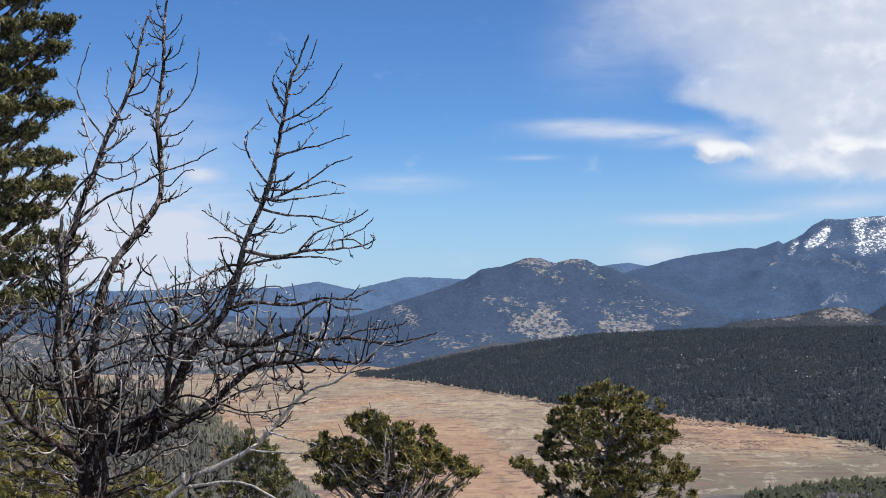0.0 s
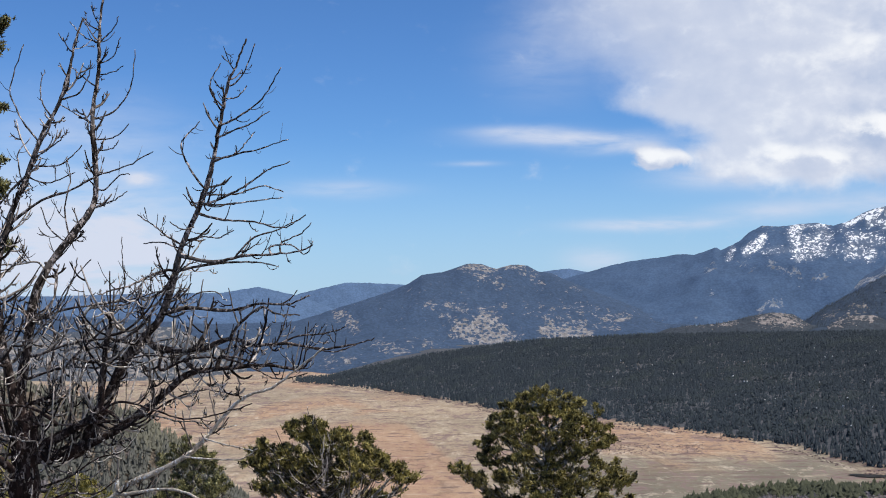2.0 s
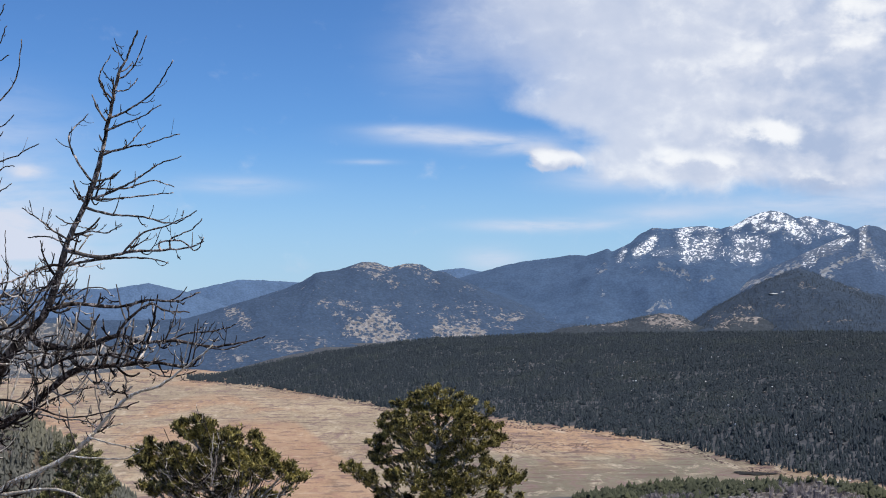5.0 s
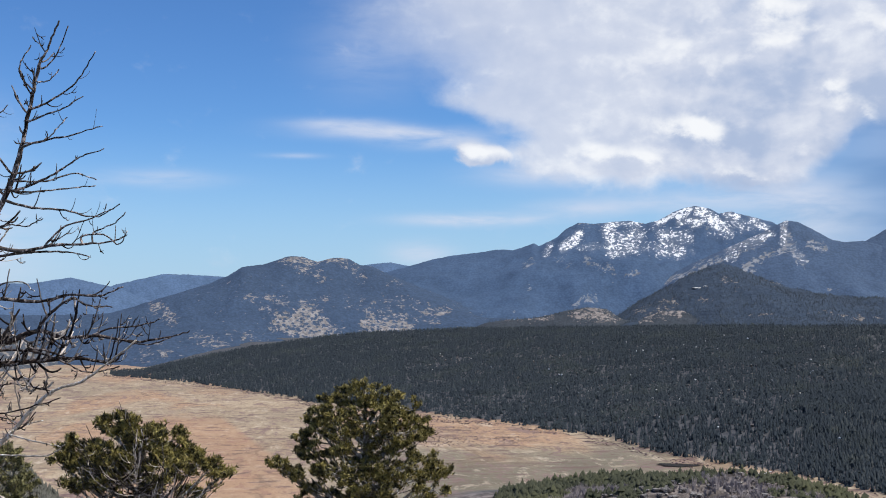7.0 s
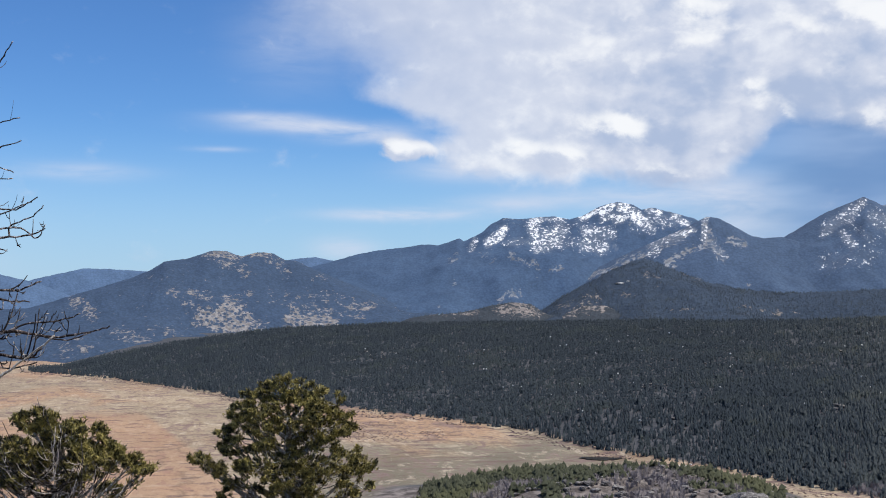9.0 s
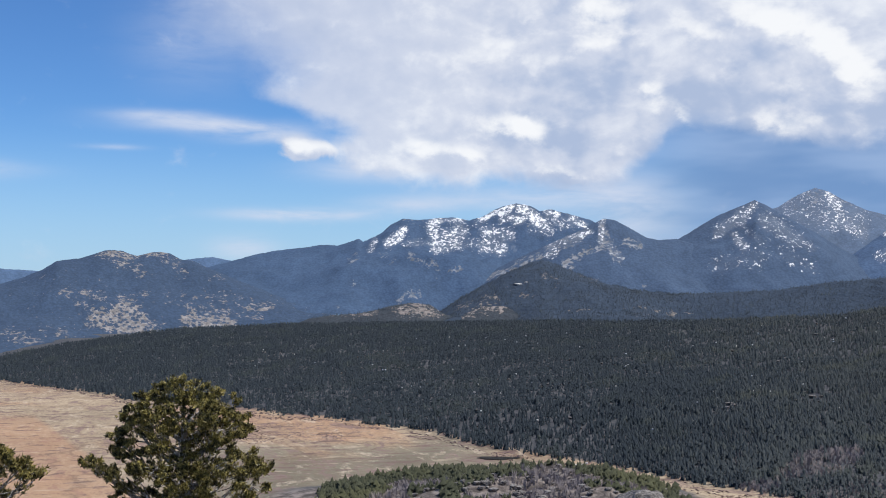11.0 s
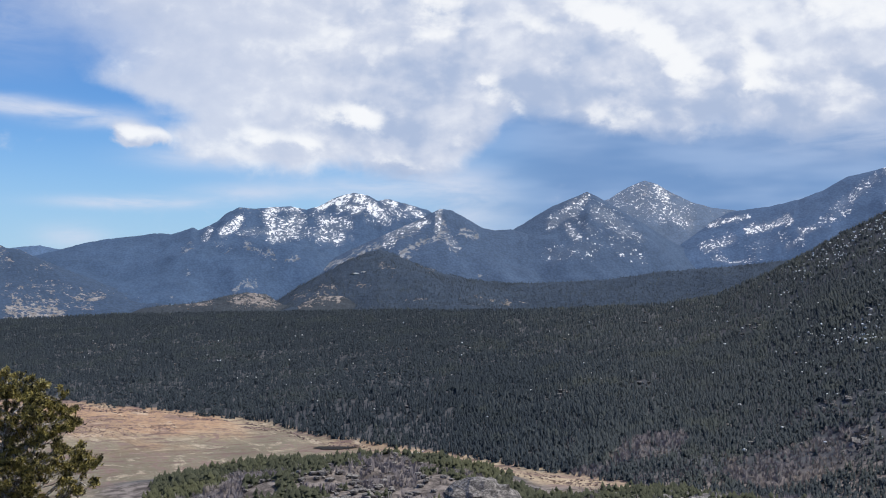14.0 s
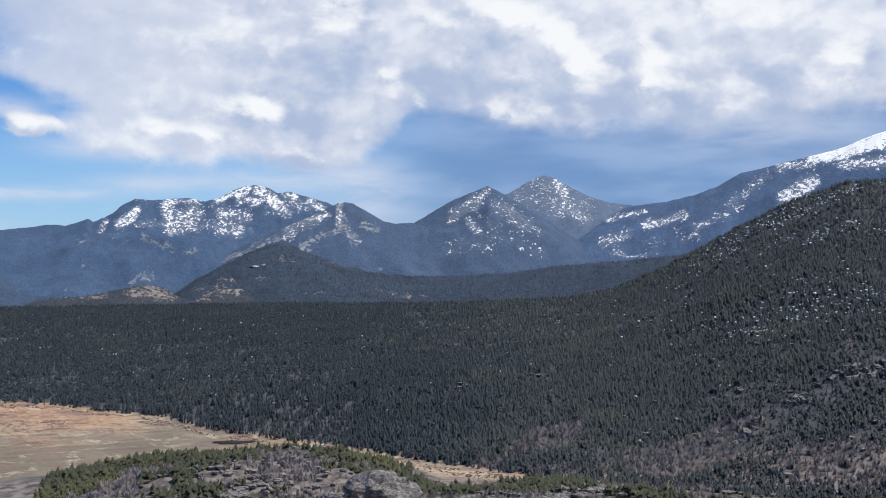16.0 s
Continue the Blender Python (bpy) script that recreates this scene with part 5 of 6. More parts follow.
limb("bough", [(1.43, -0.36, 5.49), (1.33, -0.33, 5.48), (1.26, -0.30, 5.55)], 0.008, 0.004, 3, 31, 0.1)
limb("bough", [(1.24, -0.32, 5.16), (1.14, -0.31, 5.22), (1.03, -0.31, 5.31), (0.91, -0.30, 5.39)], 0.013, 0.004, 9, 32, 0.15)
limb("bough", [(1.23, -0.32, 5.13), (1.08, -0.21, 5.18), (0.92, -0.10, 5.18)], 0.01, 0.004, 5, 33, 0.13)
limb("bough", [(1.34, -0.34, 5.29), (1.27, -0.42, 5.27), (1.19, -0.50, 5.32)], 0.01, 0.004, 5, 34, 0.12)
limb("bough", [(1.27, -0.33, 5.15), (1.42, -0.42, 5.21), (1.56, -0.51, 5.20), (1.68, -0.60, 5.25)], 0.01, 0.004, 5, 35, 0.13)
limb("bough", [(0.47, 0.25, 6.22), (0.63, 0.20, 6.28), (0.76, 0.15, 6.45), (0.81, 0.10, 6.75)], 0.011, 0.004, 6, 36, 0.12)
limb("bough", [(0.47, 0.32, 6.86), (0.58, 0.26, 6.94), (0.66, 0.20, 7.05)], 0.009, 0.004, 3, 37, 0.1)
limb("bough", [(0.47, 0.32, 6.86), (0.32, 0.41, 6.93), (0.19, 0.50, 7.07)], 0.009, 0.004, 3, 38, 0.1)
limb("bough", [(0.48, 0.30, 6.68), (0.60, 0.25, 6.73), (0.67, 0.20, 6.88)], 0.008, 0.004, 3, 39, 0.1)
limb("bough", [(0.48, 0.30, 6.59), (0.59, 0.25, 6.60), (0.69, 0.20, 6.64)], 0.007, 0.004, 2, 40, 0.08)
limb("bough", [(0.45, 0.28, 6.49), (0.32, 0.34, 6.59), (0.22, 0.40, 6.68)], 0.009, 0.004, 3, 41, 0.1)
limb("bough", [(0.45, 0.25, 6.16), (0.28, 0.33, 6.27), (0.13, 0.40, 6.36)], 0.01, 0.004, 4, 42, 0.1)
limb("bough", [(0.48, 0.22, 6.04), (0.64, 0.16, 6.06), (0.76, 0.10, 6.15)], 0.009, 0.004, 4, 43, 0.1)
limb("bough", [(0.48, 0.22, 5.95), (0.61, 0.16, 5.96), (0.68, 0.10, 6.02)], 0.008, 0.004, 3, 44, 0.09)
limb("bough", [(0.48, 0.18, 5.52), (0.61, 0.09, 5.52), (0.77, 0.00, 5.60)], 0.01, 0.004, 5, 45, 0.12)
limb("bough", [(0.46, 0.18, 5.67), (0.56, 0.12, 5.62), (0.69, 0.06, 5.73), (0.79, 0.00, 5.74)], 0.01, 0.004, 5, 46, 0.12)
limb("bough", [(0.35, 0.14, 5.30), (0.25, 0.19, 5.21), (0.09, 0.25, 5.33), (0.01, 0.30, 5.50)], 0.012, 0.004, 7, 47, 0.16)
limb("bough", [(0.28, 0.14, 5.25), (0.23, 0.19, 5.49), (0.26, 0.25, 5.73), (0.22, 0.30, 5.90)], 0.01, 0.004, 8, 48, 0.13)
limb("bough", [(-0.20, 0.05, 5.32), (0.09, -0.02, 5.52), (0.34, -0.09, 5.60), (0.58, -0.16, 5.71), (0.82, -0.23, 5.78), (1.02, -0.30, 5.88)], 0.018, 0.004, 12, 49, 0.16)
limb("bough", [(0.23, 0.08, 6.35), (0.38, 0.02, 6.39), (0.47, -0.04, 6.52), (0.50, -0.10, 6.63)], 0.01, 0.004, 4, 50, 0.1)
limb("bough", [(0.17, 0.08, 6.18), (0.07, 0.12, 6.32), (0.04, 0.16, 6.46), (0.06, 0.20, 6.61)], 0.009, 0.004, 4, 51, 0.1)
limb("bough", [(0.06, 0.07, 6.00), (-0.07, 0.08, 6.16), (-0.16, 0.09, 6.34), (-0.18, 0.09, 6.45), (-0.08, 0.10, 6.79)], 0.011, 0.004, 6, 52, 0.12)
limb("bough", [(0.05, 0.06, 5.89), (0.21, -0.02, 5.98), (0.32, -0.10, 6.06)], 0.009, 0.004, 4, 53, 0.1)
limb("bough", [(0.02, 0.06, 5.81), (0.27, -0.07, 5.81), (0.46, -0.20, 5.94)], 0.01, 0.004, 5, 54, 0.12)
limb("bough", [(-0.04, 0.06, 5.73), (0.15, -0.07, 5.66), (0.41, -0.20, 5.73)], 0.01, 0.004, 5, 55, 0.13)
limb("bough", [(-0.01, 0.06, 5.76), (-0.17, 0.12, 5.63), (-0.38, 0.18, 5.41), (-0.53, 0.24, 5.52), (-0.68, 0.30, 5.70)], 0.015, 0.004, 12, 56, 0.2)
limb("bough", [(-0.06, 0.06, 5.62), (-0.13, 0.13, 5.90), (-0.05, 0.20, 6.05)], 0.009, 0.004, 4, 57, 0.12)
limb("bough", [(1.12, -0.30, 4.96), (1.00, -0.38, 4.91), (0.88, -0.45, 4.84), (0.70, -0.52, 4.78), (0.71, -0.60, 4.64)], 0.014, 0.004, 13, 58, 0.22)
limb("bough", [(0.83, -0.40, 4.83), (0.82, -0.40, 5.00), (0.81, -0.40, 5.22)], 0.007, 0.003, 5, 59, 0.08)
limb("bough", [(0.18, 0.00, 4.64), (0.34, -0.15, 4.84), (0.55, -0.30, 5.05)], 0.009, 0.004, 5, 60, 0.12)
limb("bough", [(0.05, 0.00, 4.57), (0.30, -0.12, 4.66), (0.60, -0.25, 4.70), (0.89, -0.38, 4.74), (1.17, -0.50, 4.82)], 0.015, 0.004, 21, 61, 0.24)
limb("bough", [(0.05, 0.00, 4.30), (0.34, -0.10, 4.39), (0.63, -0.20, 4.43), (0.92, -0.30, 4.39), (1.20, -0.40, 4.44)], 0.015, 0.004, 21, 62, 0.26)
limb("bough", [(0.00, 0.00, 4.12), (0.30, -0.12, 4.21), (0.64, -0.25, 4.22), (0.98, -0.38, 4.31), (1.26, -0.50, 4.29)], 0.016, 0.004, 21, 63, 0.26)
limb("bough", [(0.61, -0.30, 3.87), (0.80, -0.38, 3.96), (1.08, -0.46, 3.90), (1.30, -0.54, 3.84), (1.57, -0.62, 3.88), (1.83, -0.70, 3.96)], 0.015, 0.004, 21, 64, 0.24)
limb("bough", [(1.07, -0.20, 4.19), (1.31, -0.28, 4.28), (1.58, -0.36, 4.28), (1.81, -0.44, 4.21), (1.99, -0.52, 4.13), (2.23, -0.60, 4.18)], 0.016, 0.004, 18, 65, 0.22)
limb("bough", [(0.76, -0.20, 3.75), (0.97, -0.10, 3.85), (1.18, 0.00, 3.97), (1.39, 0.10, 4.01), (1.65, 0.20, 3.95)], 0.014, 0.004, 16, 66, 0.22)
limb("bough", [(-0.25, -0.10, 3.99), (-0.42, -0.23, 4.08), (-0.64, -0.37, 4.12), (-0.76, -0.50, 4.24)], 0.016, 0.005, 21, 67, 0.28)
limb("bough", [(-0.27, -0.10, 4.39), (-0.43, -0.20, 4.44), (-0.57, -0.30, 4.38), (-0.76, -0.40, 4.45)], 0.014, 0.004, 18, 68, 0.28)
limb("bough", [(-0.26, -0.10, 4.57), (-0.54, 0.07, 4.64), (-0.85, 0.23, 4.59), (-1.10, 0.40, 4.67)], 0.014, 0.004, 18, 69, 0.26)
limb("bough", [(-0.23, -0.10, 4.82), (-0.51, 0.03, 4.89), (-0.83, 0.17, 4.87), (-1.06, 0.30, 4.99)], 0.014, 0.004, 18, 70, 0.26)
limb("bough", [(-0.22, -0.10, 4.98), (-0.45, 0.00, 5.12), (-0.67, 0.10, 5.08), (-0.94, 0.20, 5.18)], 0.012, 0.004, 16, 71, 0.24)
limb("bough", [(-0.09, 0.00, 3.53), (-0.31, -0.17, 3.56), (-0.47, -0.33, 3.59), (-0.67, -0.50, 3.56)], 0.018, 0.005, 18, 72, 0.3)
limb("bough", [(-0.04, 0.00, 3.22), (-0.21, -0.20, 3.34), (-0.36, -0.40, 3.33), (-0.55, -0.60, 3.44)], 0.016, 0.005, 18, 73, 0.3)
limb("bough", [(0.05, 0.00, 3.26), (0.36, -0.17, 3.37), (0.62, -0.33, 3.53), (0.83, -0.50, 3.59)], 0.016, 0.004, 18, 74, 0.3)
limb("bough", [(0.05, 0.00, 3.13), (0.35, -0.13, 3.24), (0.60, -0.27, 3.26), (0.81, -0.40, 3.40)], 0.016, 0.004, 18, 75, 0.3)
limb("bough", [(0.07, 0.00, 3.94), (0.25, -0.10, 4.03), (0.34, -0.20, 4.22), (0.52, -0.30, 4.39), (0.73, -0.40, 4.56)], 0.022, 0.006, 24, 76, 0.3)
limb("bough", [(0.02, 0.00, 3.76), (0.16, 0.07, 3.93), (0.12, 0.15, 4.15), (0.15, 0.22, 4.43), (0.06, 0.30, 4.66)], 0.025, 0.006, 24, 77, 0.3)
limb("bough", [(0.16, -0.10, 2.79), (0.63, -0.18, 3.15), (0.84, -0.26, 3.32), (1.10, -0.34, 3.44), (1.33, -0.42, 3.57), (1.51, -0.50, 3.75), (1.65, -0.58, 3.91), (1.79, -0.66, 4.02), (1.98, -0.74, 4.08), (2.18, -0.82, 4.23), (2.36, -0.90, 4.37)], 0.036, 0.006, 14, 78, 0.22, BLEACHED, "bleached bare bough with no bark")
limb("bough", [(0.81, -0.40, 3.27), (1.13, -0.53, 3.32), (1.36, -0.67, 3.30), (1.67, -0.80, 3.16)], 0.02, 0.007, 8, 79, 0.22, BLEACHED, "bleached bare bough with no bark")
limb("bough", [(1.47, -0.60, 3.70), (1.67, -0.75, 3.66), (1.85, -0.90, 3.64)], 0.01, 0.004, 10, 80, 0.06, BLEACHED, "bleached bare bough with no bark")
limb("bough", [(1.31, -0.60, 3.57), (1.54, -0.70, 3.56), (1.76, -0.80, 3.57), (1.88, -0.90, 3.65)], 0.01, 0.004, 5, 81, 0.12, BLEACHED, "bleached bare bough with no bark")
limb("bough", [(0.85, -0.50, 4.51), (0.79, -0.57, 4.59), (0.78, -0.63, 4.64), (0.68, -0.70, 4.61)], 0.016, 0.006, 3, 82, 0.12, BLEACHED, "bleached bare bough with no bark")


def crooked(roots, n, seed):
    """Crooked grey secondary boughs that wander sideways from the stems."""
    rng = np.random.default_rng(seed)
    for k in range(n):
        root = np.array(roots[k % len(roots)]) + rng.normal(0, 0.06, 3)
        ang = rng.uniform(-0.5, 0.5) + (math.pi if rng.uniform() < 0.35 else 0)
        line, tilt = [root], rng.uniform(-0.25, 0.35)
        hop = rng.uniform(0.12, 0.22)
        for _ in range(6):
            ang += rng.normal(0, 0.45)
            tilt += rng.normal(0.05, 0.4)
            line.append(line[-1] + hop * np.array((math.cos(ang) * math.cos(tilt), math.sin(ang) * 0.8, math.sin(tilt))))
        limb("bough", line, rng.uniform(0.010, 0.019), 0.004, 7, seed + k, 0.24, WEATHERED if k % 3 else DEAD_BARK)


crooked([(0.35, -0.1, 4.3), (0.0, 0.05, 4.6), (0.75, -0.2, 4.4), (-0.1, 0.05, 4.3), (1.0, -0.25, 4.7), (0.3, -0.3, 3.9), (0.7, -0.3, 3.9), (-0.25, -0.1, 4.1), (0.05, 0.1, 5.0), (1.3, -0.3, 4.3), (0.5, -0.25, 4.6), (1.6, -0.3, 4.35), (0.2, -0.2, 3.6), (-0.3, -0.2, 3.7), (-0.4, -0.3, 3.3), (0.3, -0.3, 3.25)], 27, 500)


def needle_tufts(b, rng, at, way, size, tufts=8, blades=9, spread=0.055):
    """A clump of needle brushes round a shoot's end."""
    n = tufts * blades
    heart = at + rng.normal(0, spread, (tufts, 3)) * (1, 1, 0.7)
    aim = way + rng.normal(0, 0.5, (tufts, 3))
    aim /= np.linalg.norm(aim, axis=1)[:, None]
    heart, aim = np.repeat(heart, blades, 0), np.repeat(aim, blades, 0)
    d = aim + rng.normal(0, 0.6, (n, 3))
    d /= np.linalg.norm(d, axis=1)[:, None]
    root = heart - aim * size * rng.uniform(0, 0.8, (n, 1))
    side = np.cross(d, rng.normal(0, 1, (n, 3)))
    side *= (0.15 * size) / (np.linalg.norm(side, axis=1)[:, None] + 1e-9)
    tip = root + d * size * rng.uniform(0.7, 1.2, (n, 1))
    v = np.stack([root + side, root - side, tip], 1).reshape(-1, 3)
    b.add(v, np.arange(3 * n).reshape(-1, 3))


def pine(name, label, at, top, lobes, trunk_r, needles, seed, tuft=0.052, shoots=34, lean=0.0, flat=0.85, bark=PINE_BARK):
    """A pine whose boughs end in lobes of needles: (across, away, height over the base, radius)."""
    rng = np.random.default_rng(seed)
    z0 = land(*at)
    tree = tagged(new(name), label, "tree", "pines on the near slope")
    tree.location = (*at, z0)
    h = top - z0
    b = Build()
    spine = curve([(0, 0, -0.3), (lean * 0.2, 0.03, h * 0.35), (lean * 0.6, -0.02, h * 0.7), (lean, 0, h * 0.97)], 8)
    b.tube(spine, np.linspace(trunk_r, trunk_r * 0.12, len(spine)), 9)
    part("trunk", b, bark, tree)
    for x, y, z, r in lobes:
        z = z - z0
        c = np.array((x, y, z))
        zi = np.clip(z - 0.5 * abs(x) - 0.25, 0.05, h * 0.95)
        root = np.array([np.interp(zi, spine[:, 2], spine[:, k]) for k in range(3)])
        b, nb = Build(), Build()
        path = curve([root, root * 0.45 + c * 0.55 + np.array((0, 0, -0.06)), c], 5)
        b.tube(path, np.linspace(max(0.012, trunk_r * 0.28), 0.008, len(path)), 6)
        n = max(6, int(0.82 * shoots * (r / 0.35) ** 1.85))
        for _ in range(n):
            d = rng.normal(0, 1, 3)
            d /= np.linalg.norm(d)
            d[2] = d[2] * 0.75 + 0.15 * flat
            end = c + d * r * rng.uniform(0.7, 1.12) * np.array((1, 1, flat))
            start = path[rng.integers(len(path) // 2, len(path))]
            mid = (start + end) / 2 + rng.normal(0, 0.03, 3) - np.array((0, 0, 0.04))
            line = curve([start, mid, end], 3)
            b.tube(line, np.linspace(0.008, 0.004, len(line)), 3)
            for q in (4, 6):
                w = line[q] - line[q - 1]
                w = w / (np.linalg.norm(w) + 1e-9) + rng.normal(0, 0.35, 3) + np.array((0, 0, 0.5))
                w /= np.linalg.norm(w)
                needle_tufts(nb, rng, line[q] + w * tuft * 0.3, w, tuft * rng.uniform(0.75, 1.15), 24 if q == 6 else 4, 8, tuft * 0.52)
        bough = part("bough", b, bark, tree)
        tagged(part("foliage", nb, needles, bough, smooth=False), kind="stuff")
    return tree


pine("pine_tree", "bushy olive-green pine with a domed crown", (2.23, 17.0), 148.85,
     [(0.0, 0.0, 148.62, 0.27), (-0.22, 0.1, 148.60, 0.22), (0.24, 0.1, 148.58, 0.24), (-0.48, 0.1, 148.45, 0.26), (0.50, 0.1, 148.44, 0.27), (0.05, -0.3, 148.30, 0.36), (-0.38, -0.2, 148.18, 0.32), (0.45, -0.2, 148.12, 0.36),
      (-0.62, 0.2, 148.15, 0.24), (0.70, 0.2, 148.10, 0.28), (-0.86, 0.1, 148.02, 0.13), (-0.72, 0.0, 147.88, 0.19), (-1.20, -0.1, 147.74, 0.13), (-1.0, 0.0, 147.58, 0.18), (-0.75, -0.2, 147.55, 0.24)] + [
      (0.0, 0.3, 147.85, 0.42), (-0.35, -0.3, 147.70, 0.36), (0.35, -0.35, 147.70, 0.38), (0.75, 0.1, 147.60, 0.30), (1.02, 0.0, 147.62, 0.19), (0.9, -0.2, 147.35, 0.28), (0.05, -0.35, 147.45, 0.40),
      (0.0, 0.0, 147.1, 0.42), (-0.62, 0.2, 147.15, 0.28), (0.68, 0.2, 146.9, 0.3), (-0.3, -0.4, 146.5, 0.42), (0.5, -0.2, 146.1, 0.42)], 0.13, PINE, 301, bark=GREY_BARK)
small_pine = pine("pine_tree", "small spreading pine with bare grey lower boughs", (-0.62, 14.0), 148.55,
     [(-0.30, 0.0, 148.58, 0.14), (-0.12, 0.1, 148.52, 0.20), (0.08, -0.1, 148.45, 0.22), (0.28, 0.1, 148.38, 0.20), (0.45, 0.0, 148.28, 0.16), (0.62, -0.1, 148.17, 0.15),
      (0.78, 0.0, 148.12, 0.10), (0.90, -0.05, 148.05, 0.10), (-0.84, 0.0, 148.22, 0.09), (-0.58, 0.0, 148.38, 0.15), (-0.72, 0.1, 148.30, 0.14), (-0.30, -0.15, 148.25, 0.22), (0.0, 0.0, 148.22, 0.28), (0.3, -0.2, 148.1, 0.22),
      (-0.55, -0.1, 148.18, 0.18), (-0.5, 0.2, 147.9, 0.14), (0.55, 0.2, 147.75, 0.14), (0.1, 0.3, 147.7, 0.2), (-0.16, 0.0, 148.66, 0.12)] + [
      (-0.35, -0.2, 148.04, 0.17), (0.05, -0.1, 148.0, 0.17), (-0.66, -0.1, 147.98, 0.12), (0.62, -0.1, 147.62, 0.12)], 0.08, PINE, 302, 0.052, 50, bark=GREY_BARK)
b, rng = Build(), np.random.default_rng(312)
for k in range(74):
    root = np.array((rng.normal(0, 0.2), rng.normal(-0.15, 0.14), rng.uniform(147.3, 148.15) - small_pine.location.z))
    way = np.array((rng.normal(0, 1), rng.uniform(-1.0, 0.2), rng.uniform(-0.1, 0.7)))
    twig(b, rng, root, way / np.linalg.norm(way), rng.uniform(0.22, 0.6), 0.007, 2)
tagged(part("brushwood", b, PALE_TWIG, small_pine, "dry pale grey twigs"), kind="stuff")
shaggy = []
for k in range(14):
    z, reach = 153.75 - 0.285 * k, 0.69 + 0.15 * math.sin(2.4 * k) + 0.07 * math.sin(5.1 * k)
    shaggy += [(reach, -0.1, z, 0.15), (reach - 0.22, 0.15, z + 0.05, 0.19), (reach - 0.40, -0.3, z - 0.03, 0.20), (reach - 0.66, -0.1, z - 0.05, 0.19), (reach - 0.85, -0.3, z - 0.02, 0.20), (-0.3, -0.3, z - 0.08, 0.22)]
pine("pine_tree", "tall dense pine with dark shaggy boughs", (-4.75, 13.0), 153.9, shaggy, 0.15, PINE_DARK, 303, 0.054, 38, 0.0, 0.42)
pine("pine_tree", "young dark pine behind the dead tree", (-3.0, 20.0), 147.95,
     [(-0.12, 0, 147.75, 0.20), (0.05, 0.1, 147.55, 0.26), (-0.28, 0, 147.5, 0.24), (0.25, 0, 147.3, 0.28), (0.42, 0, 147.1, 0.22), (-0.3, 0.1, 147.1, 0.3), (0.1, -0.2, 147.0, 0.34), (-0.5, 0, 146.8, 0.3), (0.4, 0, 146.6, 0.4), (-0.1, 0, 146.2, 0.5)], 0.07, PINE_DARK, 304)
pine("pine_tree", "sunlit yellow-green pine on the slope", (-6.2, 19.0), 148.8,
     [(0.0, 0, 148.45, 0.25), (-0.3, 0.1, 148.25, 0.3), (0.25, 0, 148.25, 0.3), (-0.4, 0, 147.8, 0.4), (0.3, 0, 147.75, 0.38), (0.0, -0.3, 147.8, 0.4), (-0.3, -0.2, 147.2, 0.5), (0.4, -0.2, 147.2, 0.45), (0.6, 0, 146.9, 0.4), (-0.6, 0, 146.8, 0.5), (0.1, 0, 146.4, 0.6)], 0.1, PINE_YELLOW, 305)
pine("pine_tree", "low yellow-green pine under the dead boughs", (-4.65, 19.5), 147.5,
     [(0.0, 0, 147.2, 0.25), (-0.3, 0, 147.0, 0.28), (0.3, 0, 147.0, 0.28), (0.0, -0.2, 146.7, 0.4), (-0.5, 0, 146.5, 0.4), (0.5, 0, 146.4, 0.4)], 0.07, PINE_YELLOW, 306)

# ---------------------------------------------------------------- pond and rocks


def pond_shape(name, label, az, r, length, width, seed):
    """A flat pool with an uneven shore, just above the grass."""
    rng = np.random.default_rng(seed)
    x, y = polar(az, r)
    bm = bmesh.new()
    ring = []
    for k in range(40):
        t = 6.28318 * k / 40
        q = 1 + 0.16 * math.sin(3 * t + seed) + 0.09 * math.sin(7 * t)
        px, py = 0.5 * length * q * math.cos(t), 0.5 * width * q * math.sin(t)
        ring.append(bm.verts.new((x + px, y + py - 0.3 * px, 0.9)))
    bm.faces.new(ring)
    me = bpy.data.meshes.new(name)
    bm.to_mesh(me)
    bm.free()
    me.materials.append(POND)
    return tagged(new(name, me), label, "pond", kind="structure")


pond_shape("pond", "small dark pond in the dry meadow", 21.5, 1118, 34, 20, 1)
pond_shape("pond", "narrow dark pool in the meadow's end", 35.4, 905, 24, 12, 2)


def rock_shape(seed, subdiv=2, flat=0.6):
    """A weathered boulder about 1 m across, with facets and hollows."""
    bm = bmesh.new()
    bmesh.ops.create_icosphere(bm, subdivisions=subdiv, radius=0.5)
    off = Vector((seed * 3.7, seed * 1.3, 0))
    for v in bm.verts:
        p = v.co * 1.6 + off
        k = 1 + 0.45 * noise.noise(p) + 0.22 * noise.noise(p * 2.7) + 0.10 * noise.noise(p * 6.1)
        k -= 0.07 * abs(math.sin(9.0 * p.z + 5.0 * p.x + 4.0 * noise.noise(p * 1.5))) ** 6   # slanting joints
        v.co = v.co * k
        v.co.z *= flat
    me = bpy.data.meshes.new("boulder")
    bm.to_mesh(me)
    bm.free()
    me.materials.append(GRANITE)
    return me


def rock(name, label, az, r, size, mesh, turn=0.0, tall=1.0, sink=0.25):
    x, y = polar(az, r)
    ob = new(name, mesh)
    ob.matrix_world = pose(x, y, land(x, y) + size * 0.3 * tall - size * sink * 0.5, 0, 0, turn) @ Matrix.Diagonal((size, size * 0.8, size * tall, 1))
    return tagged(ob, label, "rock", "granite outcrops")


DOMES = [rock_shape(s, 4, 0.75) for s in range(4)]
rock("rock_outcrop", "pale cracked granite dome among small pines", 28.3, 745, 52, DOMES[0], 20, 0.8)
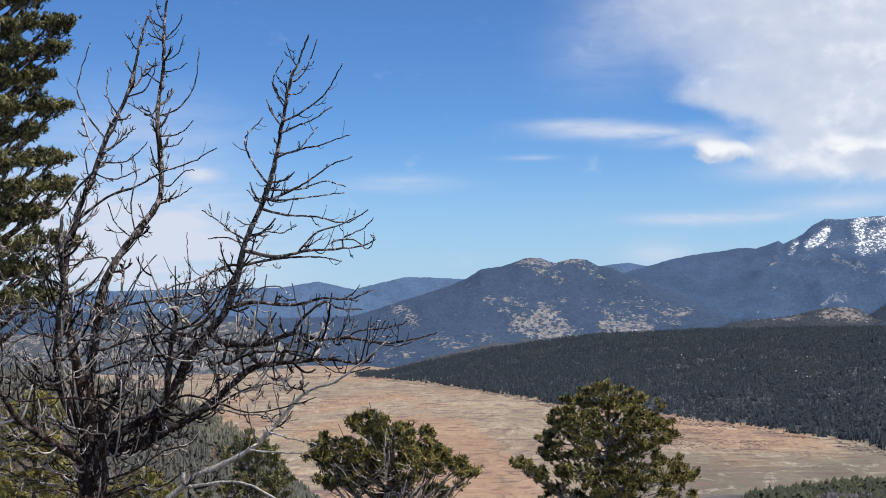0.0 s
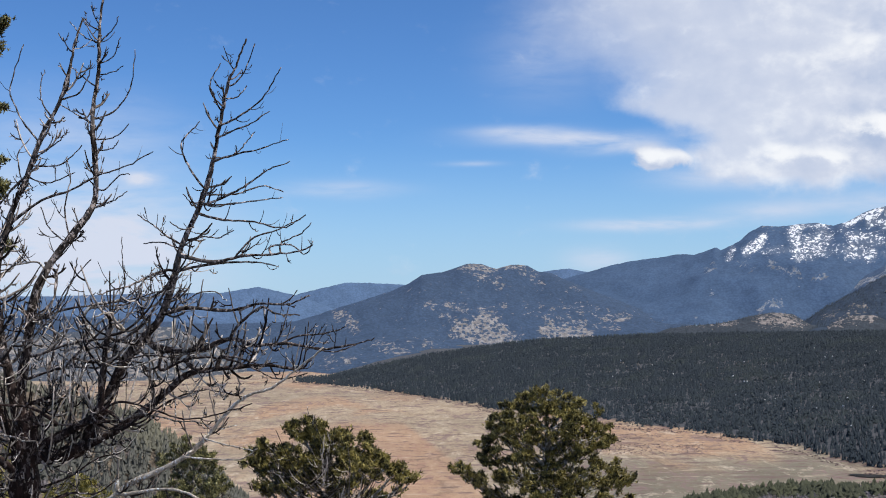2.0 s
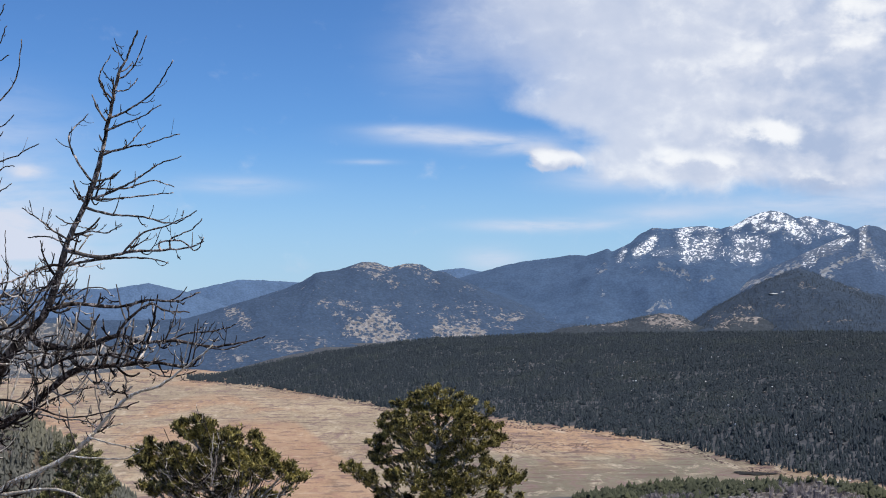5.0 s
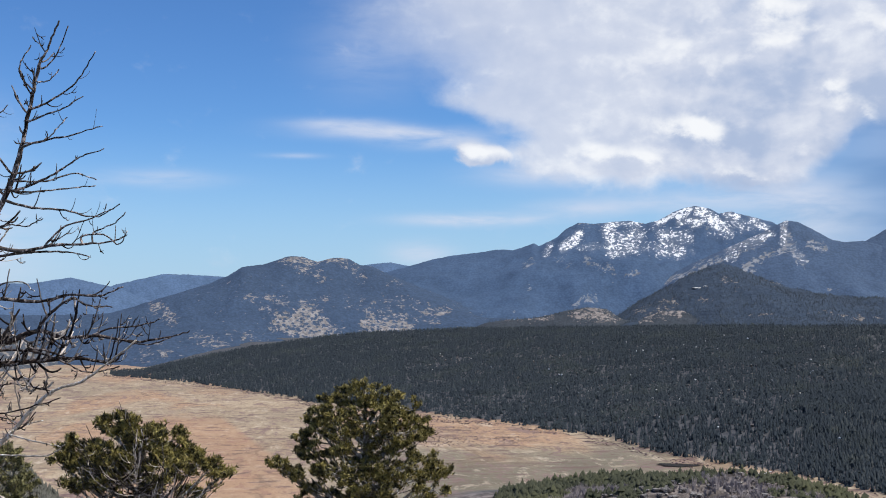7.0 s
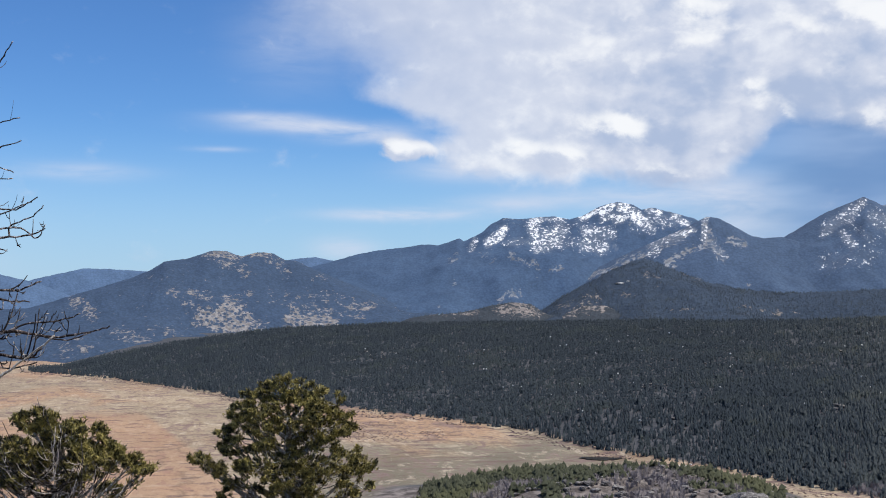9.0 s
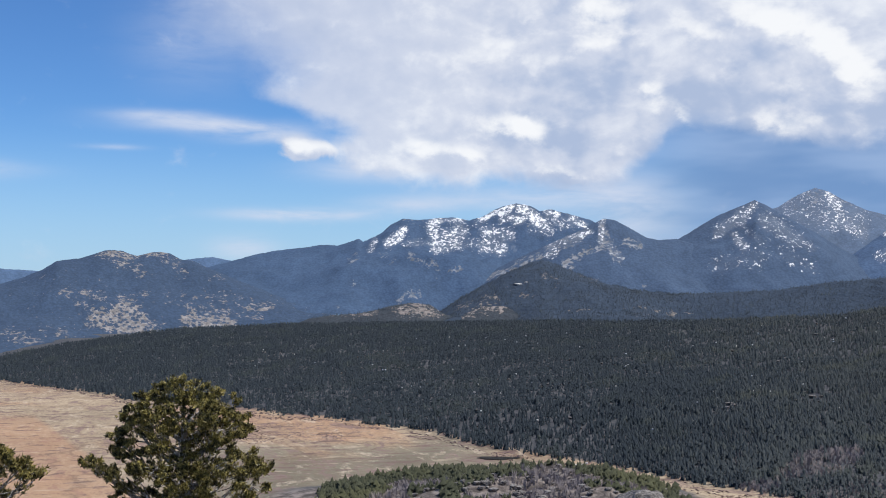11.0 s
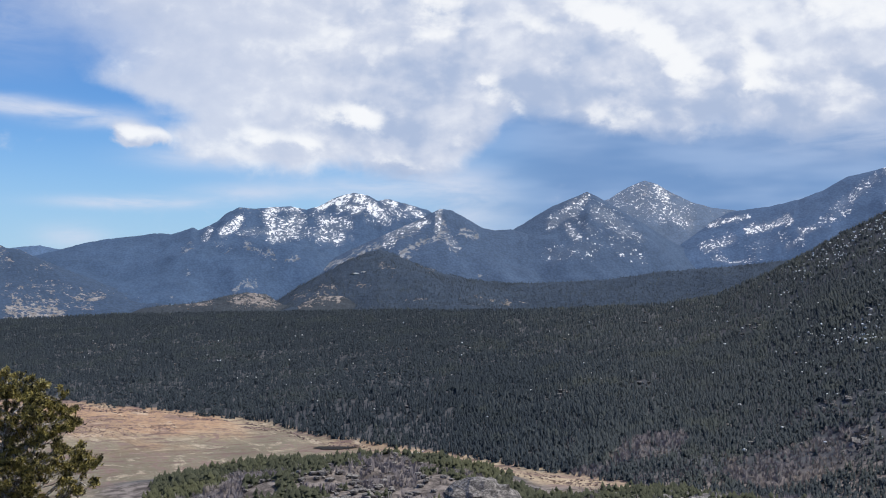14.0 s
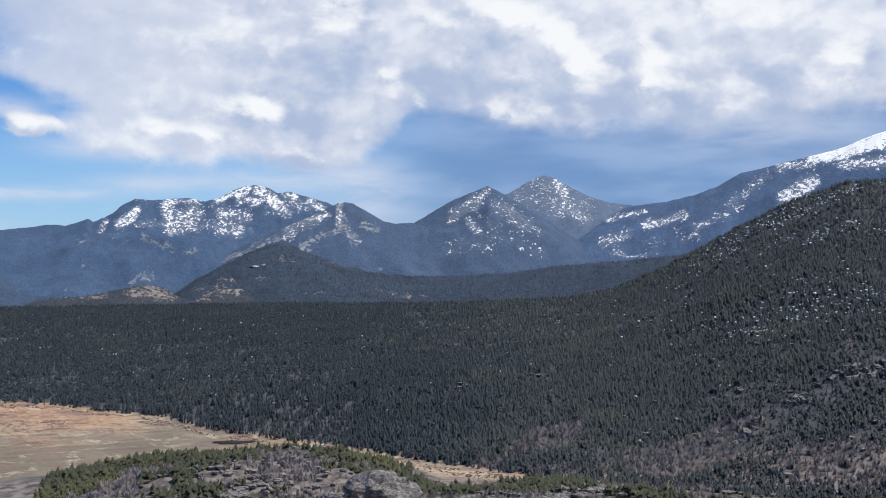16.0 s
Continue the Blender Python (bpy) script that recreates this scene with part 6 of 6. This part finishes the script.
rock("rock_outcrop", "pale cracked granite dome among small pines", 26.2, 735, 24, DOMES[1], 70, 0.6)
rock("rock_outcrop", "low granite slab on the wooded bench", 33.4, 745, 26, DOMES[2], 10, 0.5)
rock("rock_outcrop", "low granite slab on the wooded bench", 31.6, 730, 18, DOMES[3], 120, 0.5)
rock("rock_outcrop", "low granite slab on the wooded bench", 41.5, 735, 30, DOMES[1], 200, 0.35)
rock("rock_outcrop", "pale granite outcrop under grey bare trees", 21.5, 735, 20, DOMES[2], 40, 0.5)
rock("rock_outcrop", "pale granite outcrop under grey bare trees", 18.3, 740, 16, DOMES[3], 90, 0.5)

STONES = []
for s in range(6):
    src = rock_shape(s + 10, 1, 0.7)
    v = np.array([p.co for p in src.vertices])
    STONES.append((v, np.array([p.vertices[:] for p in src.polygons])))
a, d, rng = sown(5200, (14, 54), (700, 1850), 78)
b, e, rng = sown(1500, (14, 40), (690, 880), 80)
a, d = np.concatenate([a, b]), np.concatenate([d, e])
x, y = polar(a, d)
s = (d - edge_r(a, x, y)) / (crest_r(a) - edge_r(a, x, y))
field = fbm(x / 90, y / 90, 81, 4)
chance = np.where(s > 0, 0.05 + 0.55 * sm(a, 37, 46) * sm(field, 0.0, 0.3), 0.3 + 0.5 * sm(field, 0.0, 0.25))
keep = (rng.uniform(0, 1, len(a)) < chance) & (s < 0.95) & (ground_z(a, d) > 4)
size = rng.uniform(1.5, 5.5, len(a)) * (1 + 0.6 * sm(field, 0.25, 0.5))
scatter("boulders", "pale granite boulders strewn over the wooded slope", np.stack([x, y, ground_z(a, d) + 1.0], 1)[keep], size[keep], STONES, GRANITE, "boulders", 79, 1.3)

a, d, rng = sown(5200, (10, 54), (900, 2100), 83)
b, e, rng = sown(3000, (41, 54), (1150, 1800), 88)
a, d = np.concatenate([a, b]), np.concatenate([d, e])
x, y = polar(a, d)
s = (d - edge_r(a, x, y)) / (crest_r(a) - edge_r(a, x, y))
chance = 0.05 + 0.9 * sm(a, 41, 45) * sm(s, 0.38, 0.5) * sm(fbm(x / 80, y / 80, 87, 3), -0.15, 0.25)
keep = (rng.uniform(0, 1, len(a)) < chance) & (s > 0.12) & (s < 0.97)
scatter("snow_patches", "small leftover snow patches between the trees", np.stack([x, y, ground_z(a, d) + 3.6], 1)[keep], rng.uniform(1.1, 3.3, len(a))[keep], STONES, SNOW, "snow", 84, 0.9)

rng = np.random.default_rng(801)
spots = []
for ga, gr, gw in OUTCROPS:
    ox, oy = polar(ga, gr)
    spots += [(ox + 0.75 * gw * u, oy + 0.75 * gw * v) for u, v in rng.normal(0, 1, (16, 2))]
spots = np.array([(u, v, land(u, v) + 1.5) for u, v in spots])
scatter("boulders", "grey granite boulders showing through gaps in the forest", spots, rng.uniform(1.8, 4.6, len(spots)), STONES, GRANITE, "boulders", 802, 1.4)
ox, oy = polar(24.95, 1080)
spots = np.array([(ox + u, oy + v, land(ox + u, oy + v) + 0.4) for u, v in ((0, 0), (4, 1), (8, -1), (13, 2))])
scatter("snow_patches", "small white snow remnants at the meadow's edge", spots, np.array((2.4, 2.0, 2.8, 1.8)), STONES, SNOW, "snow", 803, 1.6)

# ledges of bare granite slanting up the steep slope


def slab_template(seed):
    """An angular tilted slab, 1 m high."""
    rng = np.random.default_rng(seed)
    v = np.array([(x * 1.0, y * 0.35, z) for z in (-0.4, 1.0) for y in (-1, 1) for x in (-1, 1)]) * (1, 1, 0.8)
    v += rng.normal(0, 0.16, v.shape)
    v[4:, 1] += 0.5
    v[:, 2] += 0.25 * v[:, 0]
    f = [(0, 1, 3), (0, 3, 2), (4, 6, 7), (4, 7, 5), (0, 4, 5), (0, 5, 1), (2, 3, 7), (2, 7, 6), (0, 2, 6), (0, 6, 4), (1, 5, 7), (1, 7, 3)]
    return v, np.array(f)


a, d, rng = sown(5200, (43.5, 53), (940, 1260), 85)
x, y = polar(a, d)
near = np.exp(-((d - (970 + 20.0 * (a - 45))) / 15) ** 2) * sm(a, 43.8, 44.8) * (fbm(x / 26, y / 26, 49, 3) > -0.15)
keep = rng.uniform(0, 1, len(a)) < 0.7 * near
scatter("granite_ledges", "grey cracked granite ledges on the wooded slope", np.stack([x, y, ground_z(a, d)], 1)[keep], rng.uniform(1.2, 4.0, len(a))[keep], [slab_template(s) for s in range(8)], GRANITE, "rocks", 86, 1.3)


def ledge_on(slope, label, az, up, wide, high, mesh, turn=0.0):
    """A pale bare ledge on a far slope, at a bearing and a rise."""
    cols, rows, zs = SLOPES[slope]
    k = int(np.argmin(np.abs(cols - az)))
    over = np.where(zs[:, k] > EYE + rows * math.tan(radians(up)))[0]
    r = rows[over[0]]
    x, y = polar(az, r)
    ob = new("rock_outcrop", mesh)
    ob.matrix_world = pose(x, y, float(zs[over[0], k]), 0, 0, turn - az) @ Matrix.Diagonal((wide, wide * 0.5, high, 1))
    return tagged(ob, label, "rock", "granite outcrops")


PALE = [m.copy() for m in DOMES[:2]]
for m in PALE:
    m.materials.clear()
    m.materials.append(PALE_ROCK)
HILL, MOUND_HILL = "dark wooded foothill with a snow patch", "low tan rocky mound with scattered pines"
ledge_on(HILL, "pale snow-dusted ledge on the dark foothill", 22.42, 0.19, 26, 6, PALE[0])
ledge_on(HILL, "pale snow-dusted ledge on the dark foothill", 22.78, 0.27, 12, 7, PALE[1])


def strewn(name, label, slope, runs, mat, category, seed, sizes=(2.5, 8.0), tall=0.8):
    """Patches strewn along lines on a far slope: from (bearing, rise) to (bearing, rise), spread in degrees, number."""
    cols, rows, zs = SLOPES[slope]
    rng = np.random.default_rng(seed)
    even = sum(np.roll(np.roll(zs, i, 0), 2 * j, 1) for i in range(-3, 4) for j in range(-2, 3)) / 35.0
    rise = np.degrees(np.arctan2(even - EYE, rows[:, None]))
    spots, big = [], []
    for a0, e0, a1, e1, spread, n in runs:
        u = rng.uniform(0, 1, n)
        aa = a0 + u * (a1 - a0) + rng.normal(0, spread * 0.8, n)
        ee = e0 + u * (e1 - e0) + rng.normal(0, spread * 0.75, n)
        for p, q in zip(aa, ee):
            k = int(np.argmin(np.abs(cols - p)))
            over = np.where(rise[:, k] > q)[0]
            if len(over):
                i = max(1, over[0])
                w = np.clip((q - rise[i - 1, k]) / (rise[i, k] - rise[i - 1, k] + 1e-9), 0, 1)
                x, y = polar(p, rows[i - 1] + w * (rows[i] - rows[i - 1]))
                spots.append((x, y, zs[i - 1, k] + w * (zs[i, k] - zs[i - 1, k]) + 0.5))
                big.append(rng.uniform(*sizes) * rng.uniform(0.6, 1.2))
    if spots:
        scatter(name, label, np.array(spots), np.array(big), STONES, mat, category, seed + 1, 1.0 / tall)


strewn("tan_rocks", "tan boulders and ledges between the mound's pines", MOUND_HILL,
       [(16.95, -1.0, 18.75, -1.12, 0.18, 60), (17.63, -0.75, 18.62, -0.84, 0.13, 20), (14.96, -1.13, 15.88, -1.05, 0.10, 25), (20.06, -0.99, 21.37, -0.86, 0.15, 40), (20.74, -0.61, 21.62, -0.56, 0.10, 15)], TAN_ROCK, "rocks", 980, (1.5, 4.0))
